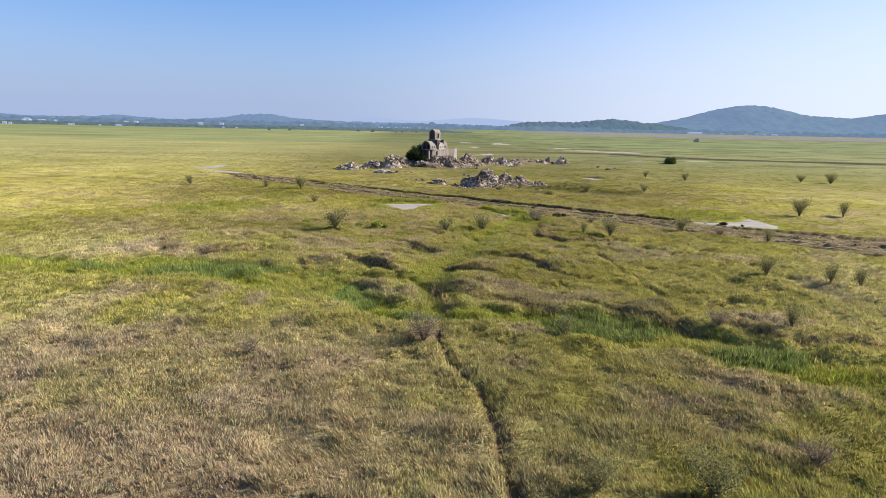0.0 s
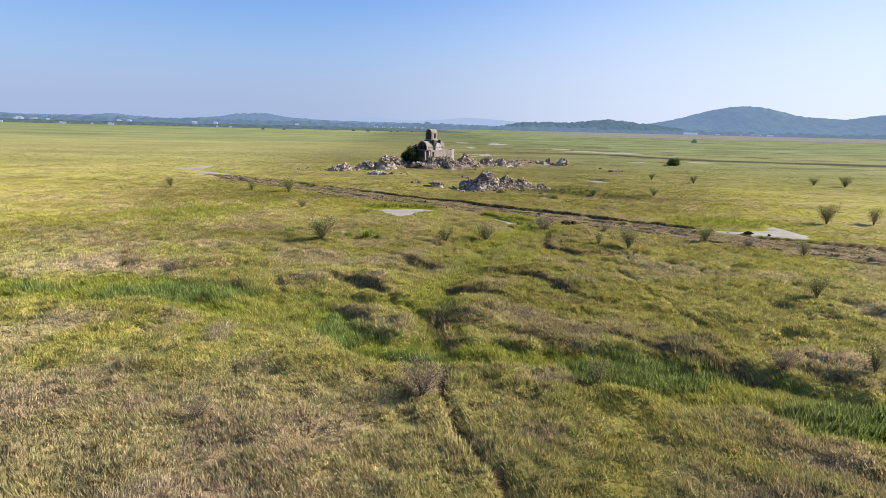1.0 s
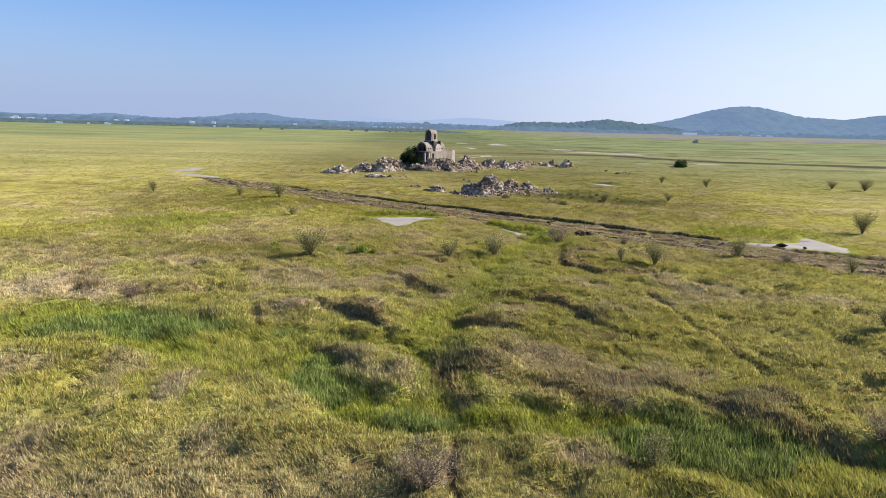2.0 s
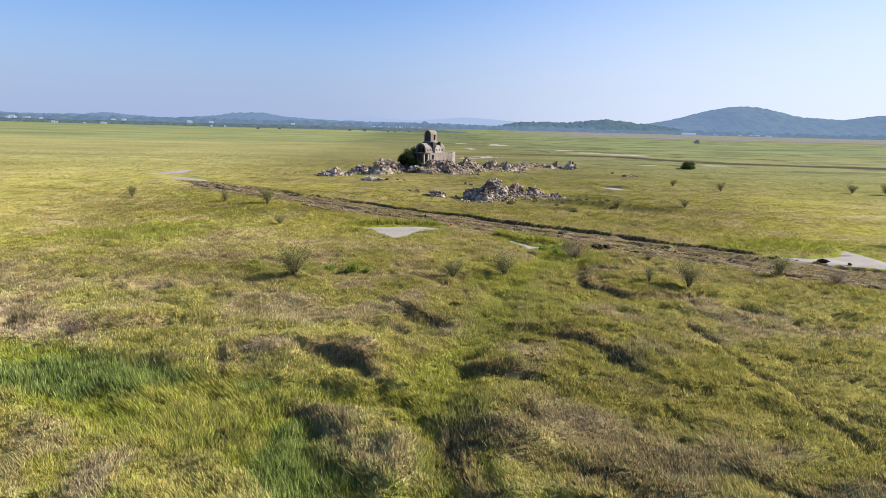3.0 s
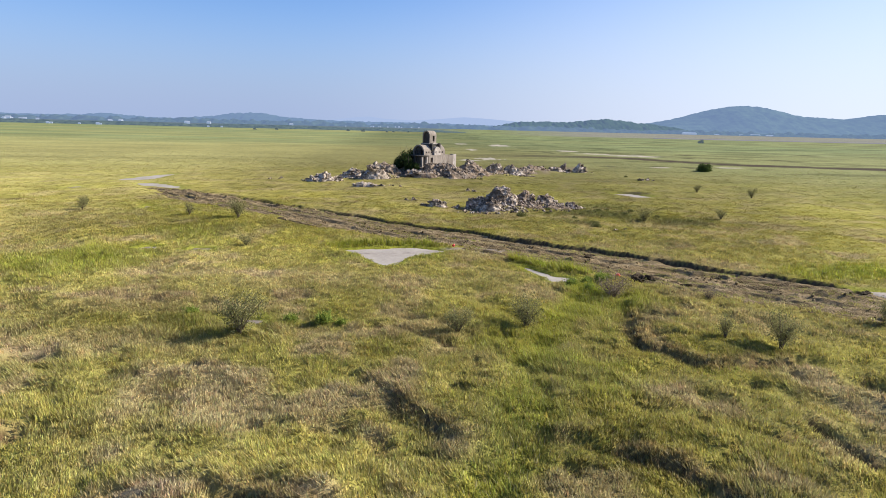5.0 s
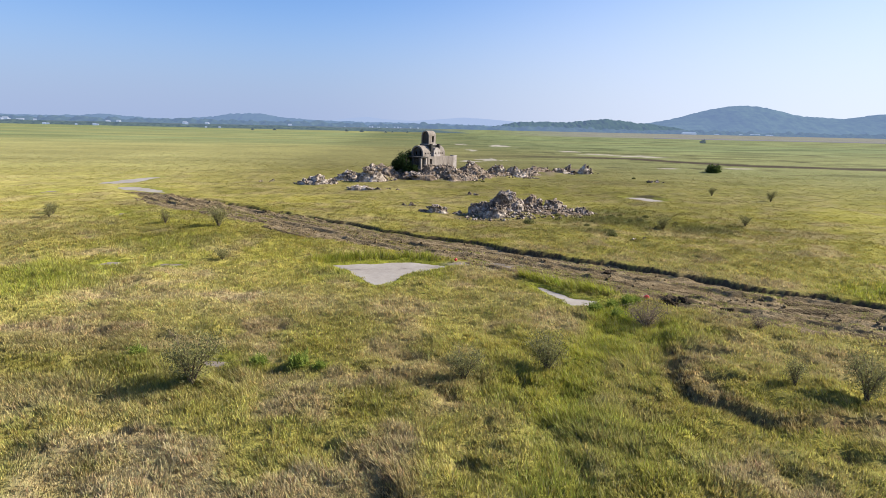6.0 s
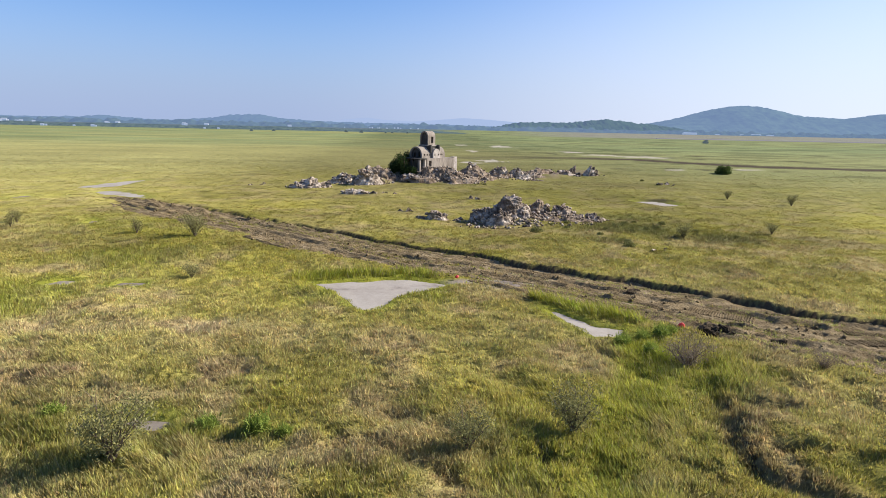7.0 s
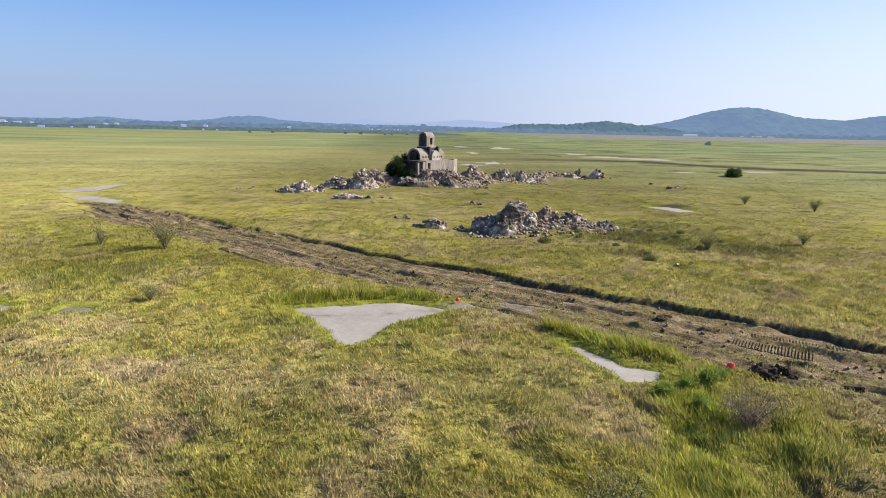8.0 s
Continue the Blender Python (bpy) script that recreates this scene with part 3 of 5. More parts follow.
# ---------------------------------------------------------------- ground
def graded(lo, hi, step, far_lo, far_hi, grow):
    mid = np.arange(lo, hi, step)
    up, down, d = [], [], step
    v = mid[-1]
    while v < far_hi:
        d *= grow
        v += d
        up.append(v)
    v, d = mid[0], step
    while v > far_lo:
        d *= grow
        v -= d
        down.append(v)
    return np.concatenate([down[::-1], mid, up])


gx = graded(-24, 27, 0.25, -4300, 4300, 1.05)
gy = graded(11, 92, 0.25, -60, 4600, 1.03)
X, Y = np.meshgrid(gx, gy)
P = survey(X, Y)
tint = shade(X, Y, P)
# thatch tone, dimmed for shade between blades, more under the near grass
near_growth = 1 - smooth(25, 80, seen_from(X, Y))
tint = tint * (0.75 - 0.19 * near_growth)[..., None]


def paint(base, colour, w):
    return base * (1 - w[..., None]) + np.array(colour) * w[..., None]


tint = paint(tint, (0.13, 0.085, 0.045), np.clip(np.maximum(P["cut"], 0.9 * (1 - smooth(0.15, 0.34, P["path"]))), 0, 1))
# bare road-edge soil, darkened to hold the bank's shade in its colour
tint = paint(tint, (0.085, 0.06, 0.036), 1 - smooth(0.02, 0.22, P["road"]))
tint = paint(tint, (0.24, 0.185, 0.125), 0.9 * smooth(0.15, 0.6, P["rise"]) * smooth(0.25, 0.5, fbm(X * 0.6, Y * 0.6, 61, 3)))
tint = paint(tint, (0.27, 0.225, 0.18), np.clip(spots(X, Y, GRAVELS), 0, 1))
creek = 1 - smooth(4.5, 8.0, P["creek"])
tint = paint(tint, (0.06, 0.043, 0.03), 0.97 * creek * smooth(0.05, 0.3, fbm(X * 0.05, Y * 0.2, 66, 3)) * (0.45 + 0.55 * smooth(45, 75, X)))
tint = paint(tint, (0.065, 0.055, 0.03), np.clip(1.2 * spots(X, Y, DASHES, 0.8), 0, 1))
tint = paint(tint, (0.43, 0.38, 0.32), np.clip(1.25 * spots(X, Y, FLATS, 0.8), 0, 1))
# far shore mud, greyed with haze in its colour
shore = smooth(800, 900, Y) * smooth(0.12, 0.3, X / (Y + 1)) * smooth(0.25, 0.5, fbm(X * 0.004, Y * 0.012, 68, 3) + 0.25)
tint = paint(tint, (0.23, 0.205, 0.205), 0.6 * shore)
# behind the shore trees: blue-grey haze painted into the ground
tint = paint(tint, (0.10, 0.13, 0.15), smooth(1000, 1040, Y) * (1 - smooth(0.0, 0.12, X / (Y + 1))))
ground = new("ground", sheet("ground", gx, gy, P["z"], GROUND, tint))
tagged(ground, "wide flat grassy lakebed meadow reaching the horizon", "ground", kind="structure")


def height_at(x, y):
    """Height of the ground sheet."""
    i, j = np.searchsorted(gx, x) - 1, np.searchsorted(gy, y) - 1
    u, v = (x - gx[i]) / (gx[i + 1] - gx[i]), (y - gy[j]) / (gy[j + 1] - gy[j])
    q = P["z"]
    return float((q[j, i] * (1 - u) + q[j, i + 1] * u) * (1 - v) + (q[j + 1, i] * (1 - u) + q[j + 1, i + 1] * u) * v)


def looked_up(field, x, y):
    """A field of the ground sheet at many places."""
    i, j = np.clip(np.searchsorted(gx, x) - 1, 0, len(gx) - 2), np.clip(np.searchsorted(gy, y) - 1, 0, len(gy) - 2)
    u, v = (x - gx[i]) / (gx[i + 1] - gx[i]), (y - gy[j]) / (gy[j + 1] - gy[j])
    return (field[j, i] * (1 - u) + field[j, i + 1] * u) * (1 - v) + (field[j + 1, i] * (1 - u) + field[j + 1, i + 1] * u) * v


# ---------------------------------------------------------------- dug road
def resample(line, step):
    pts = np.array(line, float)
    s = np.concatenate([[0], np.cumsum(np.hypot(*np.diff(pts, axis=0).T))])
    at = np.arange(0, s[-1], step)
    xy = np.stack([np.interp(at, s, pts[:, 0]), np.interp(at, s, pts[:, 1])], -1)
    k = int(4 / step)
    pad = np.concatenate([np.repeat(xy[:1], k, 0), xy, np.repeat(xy[-1:], k, 0)])
    kernel = np.ones(2 * k + 1) / (2 * k + 1)
    return at, np.stack([np.convolve(pad[:, i], kernel, "valid") for i in (0, 1)], -1)


rs, rxy = resample(ROAD, 0.13)
step = np.gradient(rxy, axis=0)
step /= np.hypot(step[:, 0], step[:, 1])[:, None]
side = np.stack([-step[:, 1], step[:, 0]], -1)
rw = np.arange(-5.6, 5.61, 0.14)
RX, RY = rxy[:, 0][:, None] + side[:, 0][:, None] * rw, rxy[:, 1][:, None] + side[:, 1][:, None] * rw
S, W = np.meshgrid(rs, rw, indexing="ij")
ruts = 0.45 * fbm(S * 0.07, W * 1.3, 80, 4) + 0.55 * fbm(S * 0.3, W * 3.6, 82, 3) - 0.5
clods = fbm(S * 0.9, W * 1.3, 84, 4) - 0.5
crumbs = fbm(S * 3.0, W * 3.2, 88, 2) - 0.5
rough = smooth(0.4, 0.62, fbm(S * 0.12, W * 0.3, 90, 3))
rz = -0.13 + 0.42 * ruts + (0.12 + 0.42 * rough) * np.maximum(clods, -0.1) + 0.10 * crumbs
rz = rz + 0.16 * smooth(-1.6, -3.0, W) * smooth(0.45, 0.6, fbm(S * 0.2, W * 0.5, 92, 3)) - 0.05 * smooth(1.8, 3.0, W)
rz = rz + 0.13 * smooth(0.54, 0.66, fbm(S * 0.12, W * 1.9, 94, 3))
rz = rz - 0.5 * smooth(0.1, 0.9, np.abs(W) - road_half(S, W) - 0.5)
# lanes pressed flat by a tracked machine, with the ribs its plates left
LANES = [((17.3, 72.0), (19.9, 69.8), 1.25), ((18.7, 72.9), (22.2, 70.4), 0.7), ((21.8, 66.4), (26.4, 66.2), 0.9), ((23.4, 67.9), (28.0, 66.4), 0.7)]
for a, c, broad in LANES:
    ld = along(RX, RY, [a, c])[0]
    rz = rz + (-0.15 - rz) * (1 - smooth(0.5 * broad + 0.05, 0.5 * broad + 0.35, ld))
road = new("road", sheet("road", RX, RY, rz, MUD))
tagged(road, "churned brown mud track with ruts and machine marks", "dirt track", kind="structure")

for a, c, broad in LANES:
    a, c = Vector((*a, 0)), Vector((*c, 0))
    bm, way = bmesh.new(), (c - a).normalized()
    for k in range(int((c - a).length / 0.135)):
        m = Matrix.Translation(a + way * (0.135 * k) + Vector((0, 0, -0.145 + 0.01 * math.sin(k * 2.3)))) @ Matrix.Rotation(math.atan2(way.y, way.x) + 0.1, 4, 'Z') @ Matrix.Diagonal((0.055, broad + 0.08 * math.sin(k * 1.7), 0.10, 1))
        bmesh.ops.create_cube(bm, size=1, matrix=m)
    tagged(new("track_print", link("track_print", bm, MUD)), "ribbed mud print left by a tracked machine", "track print", "track prints", "structure")

# ---------------------------------------------------------------- pale silt pans
def pan(name, poly, level, mat, label, group):
    px, py = [q[0] for q in poly], [q[1] for q in poly]
    bx, by = np.arange(min(px) - 1.5, max(px) + 1.6, 0.2), np.arange(min(py) - 1.5, max(py) + 1.6, 0.2)
    BX, BY = np.meshgrid(bx, by)
    ragged = inside(BX, BY, poly) + 0.7 * (fbm(BX * 0.9, BY * 0.9, 96, 3) - 0.5)
    bz = level + 0.05 * (fbm(BX * 0.8, BY * 0.8, 95, 3) - 0.5) - 0.35 * smooth(0.2, 0.9, ragged)
    tagged(new(name, sheet(name, bx, by, bz, mat, keep=(ragged < 0.9))), label, "mud pan", group, "structure")


for poly in PONDS:
    pan("silt_pan", poly, -0.11, SILT, "pale grey dried silt pan with faint cracks and stains", "silt pans of the meadow")
for poly in PANS:
    pan("mud_pan", poly, -0.13, DULL_SILT, "small dull brown-grey mud pan between the grass", "mud pans of the meadow")
pan("gravel_pan", GRAVELLY, -0.04, GRAVEL, "grey gravelly strip at the edge of the mud track", "gravel strips")


# ---------------------------------------------------------------- grass
rng = np.random.default_rng(7)


def sow(x0, x1, y0, y1, most, amount):
    """Random places with a density that falls off with distance from the flight line."""
    n = int((x1 - x0) * (y1 - y0) * most)
    x, y = rng.uniform(x0, x1, n), rng.uniform(y0, y1, n)
    d = seen_from(x, y)
    ok = (rng.uniform(0, 1, n) < amount * (1 - smooth(110, 215, d)) / d ** 2 / most) & (np.abs(x - 0.7) < 0.76 * (y + 2.5) + 2)
    return x[ok], y[ok], d[ok]


AMOUNT = 33000
batches = [sow(-16, 17, 12, 62, AMOUNT / 15.5 ** 2, AMOUNT)]
for x0, x1 in ((-34, -16), (17, 35)):
    batches.append(sow(x0, x1, 12, 80, AMOUNT / 20 ** 2, AMOUNT))
batches.append(sow(-16, 17, 62, 80, AMOUNT / 17 ** 2, AMOUNT))
for x0, x1 in ((-62, -34), (35, 64)):
    batches.append(sow(x0, x1, 20, 110, AMOUNT / 44 ** 2, AMOUNT))
batches.append(sow(-34, 35, 80, 110, AMOUNT / 35 ** 2, AMOUNT))
batches.append(sow(-140, 142, 110, 260, AMOUNT / 65 ** 2, AMOUNT))
batches.append(sow(-95, -62, 50, 110, AMOUNT / 80 ** 2, AMOUNT))
batches.append(sow(64, 97, 50, 110, AMOUNT / 80 ** 2, AMOUNT))
tx, ty, td = (np.concatenate(c) for c in zip(*batches))
tp = survey(tx, ty)
clump = fbm(tx * 1.1, ty * 1.1, 100, 3)
keep = (tp["pond"] > 0.05 + 0.6 * smooth(45, 80, td)) & (tp["path"] > 0.15) & (rng.uniform(0, 1, len(tx)) > spots(tx, ty, GRAVELS))
keep &= (tp["cut"] < 0.5) | (rng.uniform(0, 1, len(tx)) < 0.5)
on_road = tp["road"] < 0.1
keep &= ~on_road | ((fbm(tp["road_s"] * 0.1, tp["road_w"] * 1.1, 106, 3) > 0.565 - 0.07 * smooth(25, 45, tp["road_s"]) * (1 - smooth(66, 76, tp["road_s"])) - 0.03 * smooth(0.5, 2.5, -tp["road_w"])) & (rng.uniform(0, 1, len(tx)) < 0.8))
keep &= (tp["creek"] > 8 + 3 * clump) & (rng.uniform(0, 1, len(tx)) > spots(tx, ty, FLATS, 0.8))
keep &= (tp["rise"] < 0.4) | (rng.uniform(0, 1, len(tx)) < 0.15)
keep &= rng.uniform(0, 1, len(tx)) < 0.62 + 0.9 * clump
tx, ty, td, clump = tx[keep], ty[keep], td[keep], clump[keep]
tp = {k: v[keep] for k, v in tp.items()}
count = len(tx)
bed = 1 - smooth(-0.6, 0.3, tp["gully"])
reedy = np.clip(np.maximum(bed * smooth(0.1, 0.5, spots(tx, ty, REEDS, 0.7)), 0.6 * spots(tx, ty, REEDS, 0.7)), 0, 1)
wet = np.maximum(np.maximum(0.3 * bed, reedy), 0.12 * (1 - smooth(-0.6, 0.8, tp["hollow"])))
tcolour = shade(tx, ty, tp)
hummock = fbm(tx * 1.3, ty * 1.3, 115, 3)
slope_y, slope_x = np.gradient(P["z"], gy, gx)
swell = 0.3
turf = np.stack([-looked_up(slope_x, tx, ty) - swell * (fbm(tx * 1.3 + 0.13, ty * 1.3, 115, 3) - hummock) / 0.1,
                 -looked_up(slope_y, tx, ty) - swell * (fbm(tx * 1.3, ty * 1.3 + 0.13, 115, 3) - hummock) / 0.1, np.full(count, 2.1)], -1)
turf /= np.linalg.norm(turf, axis=1)[:, None]
mottle = smooth(0.2, 0.8, fbm(tx * 4.0, ty * 4.0, 117, 2))
ttall = (0.09 + 0.13 * clump) * rng.uniform(0.6, 1.4, count) * (1 + 1.5 * wet + 0.2 * tp["brow"] + 1.6 * spots(tx, ty, SCRUB) + 1.0 * spots(tx, ty, LUSH) + 2.2 * fringe(tx, ty))
ttall *= 1 - 0.6 * smooth(35, 80, td)
on_road = tp["road"] < 0.1
ttall *= np.where(on_road, 0.8 + 0.8 * smooth(35, 80, td), 1.0) * (0.35 + 0.65 * smooth(0.1, 1.0, tp["pond"]))
road_z = rz[np.clip((tp["road_s"] / 0.13).astype(int), 0, len(rs) - 1), np.clip(((tp["road_w"] + 5.6) / 0.14).astype(int), 0, len(rw) - 1)]
tz = np.where(on_road, np.maximum(road_z, -0.4), looked_up(P["z"], tx, ty) + 0.3 * np.maximum(hummock - 0.42, -0.03)) - 0.03
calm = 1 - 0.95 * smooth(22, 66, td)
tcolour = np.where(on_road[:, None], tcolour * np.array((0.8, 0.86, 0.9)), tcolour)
# random tone per tuft; some near ones darkened to stand for shaded gaps
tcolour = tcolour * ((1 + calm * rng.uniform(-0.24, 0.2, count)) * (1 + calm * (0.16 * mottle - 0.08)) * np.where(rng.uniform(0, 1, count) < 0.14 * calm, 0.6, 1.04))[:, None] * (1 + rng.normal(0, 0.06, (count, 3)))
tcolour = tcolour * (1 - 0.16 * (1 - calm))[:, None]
wind = np.array((-0.12, 0.05)) + 0.7 * np.stack([vnoise(tx * 0.5, ty * 0.5, 111) - 0.5, vnoise(tx * 0.5, ty * 0.5, 113) - 0.5], -1)

BLADES_EACH = 6
of = np.repeat(np.arange(count), BLADES_EACH)
n = len(of)
turn = rng.uniform(0, 2 * math.pi, n)
out = rng.uniform(0.2, 1.0, n)
reach = 0.075 * (1 + td[of] / 30)
bx, by = tx[of] + np.cos(turn) * out * reach, ty[of] + np.sin(turn) * out * reach
tall = ttall[of] * rng.uniform(0.6, 1.15, n)
upright = np.where(wet[of] > 0.45, 0.45, 1.0)[:, None]
lean = upright * wind[of] + upright * np.stack([np.cos(turn), np.sin(turn)], -1) * (0.55 * out)[:, None] + rng.normal(0, 0.2, (n, 2))
wide = 0.012 * (1 + 0.2 * wet[of]) * (1 + td[of] / 40) * rng.uniform(0.6, 1.4, n)
flat_turn = turn + math.pi / 2 + rng.normal(0, 0.5, n)
ux, uy = np.cos(flat_turn) * wide, np.sin(flat_turn) * wide
z0 = tz[of]
co = np.empty((n, 3, 3), np.float32)
co[:, 0] = np.stack([bx - ux, by - uy, z0], -1)
co[:, 1] = np.stack([bx + ux, by + uy, z0], -1)
co[:, 2] = np.stack([bx + lean[:, 0] * tall, by + lean[:, 1] * tall, z0 + tall], -1)
colour = tcolour[of] * (1 + (rng.uniform(-0.30, 0.26, n) * (0.35 + 0.65 * calm[of])))[:, None]
# pale dry stalks standing among the green
stalk = (rng.uniform(0, 1, n) < 0.13 * calm[of] * (1 - 0.8 * wet[of]))
colour[stalk] = 0.5 * colour[stalk] + np.array((0.27, 0.23, 0.135))
colour[wet[of] > 0.45] *= rng.uniform(0.55, 1.5, int((wet[of] > 0.45).sum()))[:, None]
colour = np.clip(colour, 0.01, 0.8)
reed = wet[of] > 0.45


def blades(name, pick, label, category):
    c = co[pick]
    me = raw_mesh(name, c.reshape(-1, 3), np.arange(len(c) * 3).reshape(-1, 3), BLADES)
    a = me.attributes.new("tint", 'FLOAT_VECTOR', 'FACE')
    a.data.foreach_set("vector", np.ascontiguousarray(colour[pick], np.float32).reshape(-1))
    a = me.attributes.new("turf", 'FLOAT_VECTOR', 'FACE')
    a.data.foreach_set("vector", np.ascontiguousarray(turf[of][pick], np.float32).reshape(-1))
    return tagged(new(name, me), label, category, kind="stuff")


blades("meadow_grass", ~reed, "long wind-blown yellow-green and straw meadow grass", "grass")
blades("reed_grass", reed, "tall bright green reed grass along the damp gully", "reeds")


# ---------------------------------------------------------------- rocks
def hull(seed, points=26, squash=(1, 1, 0.75), chamfer=0.05):
    r = random.Random(seed)
    bm = bmesh.new()
    for _ in range(points):
        v = Vector((r.gauss(0, 1), r.gauss(0, 1), r.gauss(0, 1))).normalized() * r.uniform(0.75, 1.05)
        bm.verts.new((v.x * squash[0], v.y * squash[1], v.z * squash[2]))
    res = bmesh.ops.convex_hull(bm, input=bm.verts)
    bmesh.ops.delete(bm, geom=[g for g in res["geom_interior"] if isinstance(g, bmesh.types.BMVert)], context='VERTS')
    if chamfer:
        bmesh.ops.bevel(bm, geom=bm.edges[:], offset=chamfer, segments=1, affect='EDGES')
    return bm


def crag(seed, points, squash):
    """An angular block, its faces broken and cracked."""
    bm = hull(seed, points, squash, 0)
    bmesh.ops.subdivide_edges(bm, edges=bm.edges[:], cuts=5, use_grid_fill=True)
    bmesh.ops.triangulate(bm, faces=bm.faces[:])
    bm.normal_update()
    shift = Vector((seed * 3.7, seed * 1.3, 0))
    for v in bm.verts:
        q = v.co * 1.7 + shift
        ridge = abs(noise.noise(q)) * 0.22 + abs(noise.noise(q * 2.1)) * 0.2 + abs(noise.noise(q * 4.6)) * 0.2 + abs(noise.noise(q * 9.0)) * 0.08
        v.co = v.co + v.normal * (0.12 - ridge)
    return bm


ROCKS = [link("boulder", crag(k, 8 + k % 4 * 2, (1.15, 0.62 + 0.09 * (k % 4), 0.5 + 0.13 * (k % 5))), ROCK) for k in range(14)]
rr = random.Random(5)

# bedrock: x, y, radius across, radius deep, height, label, grey or earthy
OUTCROPS = [(12.8, 104.9, 2.9, 2.3, 2.6, "jagged dark grey rock outcrop with cracked faces", ROCK), (9.9, 104.5, 2.0, 1.6, 1.35, "jagged dark grey rock shoulder of an outcrop", ROCK),
            (11.2, 102.3, 1.7, 1.4, 1.3, "cracked grey rock at the foot of an outcrop", ROCK), (15.9, 106.5, 1.9, 1.6, 1.75, "broken brown-grey rock rising from rubble", EARTH_ROCK),
            (18.7, 107.0, 2.1, 1.4, 1.35, "broken brown-grey rock rising from rubble", EARTH_ROCK), (21.7, 105.7, 1.9, 1.0, 0.95, "low dark rock ledge beside scrub", ROCK),
            (4.9, 104.9, 1.6, 1.1, 1.15, "low brown-grey rock sunk in grass", ROCK), (16.6, 104.4, 5.6, 1.9, 0.42, "flat stony earth apron below an outcrop", EARTH_ROCK),
            (-13.2, 138.0, 3.3, 2.2, 1.6, "low pale grey rock outcrop in the grass", PALE_ROCK), (-8.6, 147.6, 3.2, 2.2, 1.75, "low pale grey rock outcrop in the grass", PALE_ROCK),
            (-4.5, 144.8, 3.1, 2.4, 2.7, "large pale cracked rock outcrop", PALE_ROCK), (-2.6, 151.5, 4.2, 2.6, 2.3, "dark brown rock ridge joining the knoll", EARTH_ROCK),
            (-5.2, 130.0, 2.9, 1.3, 1.0, "low pale grey rock in the grass", PALE_ROCK), (7.2, 151.7, 8.6, 3.9, 2.3, "brown rocky knoll of broken earth and stone under the ruin", EARTH_ROCK),
            (14.6, 155.3, 3.8, 2.6, 2.2, "brown-grey broken rock slope", EARTH_ROCK), (19.0, 157.3, 3.4, 2.3, 1.9, "brown-grey broken rock slope", EARTH_ROCK),
            (23.4, 158.8, 3.2, 2.1, 1.95, "pale weathered rock of a broken ridge", PALE_ROCK), (29.0, 167.0, 3.8, 2.2, 1.5, "low brown rock of a broken ridge", EARTH_ROCK),
            (26.8, 162.6, 3.0, 1.9, 1.5, "low brown rock of a broken ridge", EARTH_ROCK), (31.6, 169.8, 3.0, 1.8, 1.3, "low brown rock of a broken ridge", EARTH_ROCK), (9.4, 150.4, 4.6, 1.9, 2.0, "brown rubble slope below the terrace wall", EARTH_ROCK),
            (35.6, 172.4, 3.0, 1.8, 1.4, "low dark rock of a broken ridge", ROCK), (41.0, 171.6, 2.3, 1.6, 2.2, "pale rounded rock at the ridge end", PALE_ROCK)]
bedrock = []


def blocks(u, v, seed):
    """Nearest of a field of scattered points: its place and three random numbers."""
    i, j = np.floor(u), np.floor(v)
    best, cu, cv = np.full(u.shape, 1e9), u * 0, v * 0
    lot = [u * 0, u * 0, u * 0]
    for di in (-1, 0, 1):
        for dj in (-1, 0, 1):
            a, c = i + di + hashed(i + di, j + dj, seed), j + dj + hashed(i + di, j + dj, seed + 1)
            d = np.hypot(u - a, v - c)
            near = d < best
            best, cu, cv = np.where(near, d, best), np.where(near, a, cu), np.where(near, c, cv)
            lot = [np.where(near, hashed(i + di, j + dj, seed + 2 + k), lot[k]) for k in range(3)]
    return cu, cv, lot


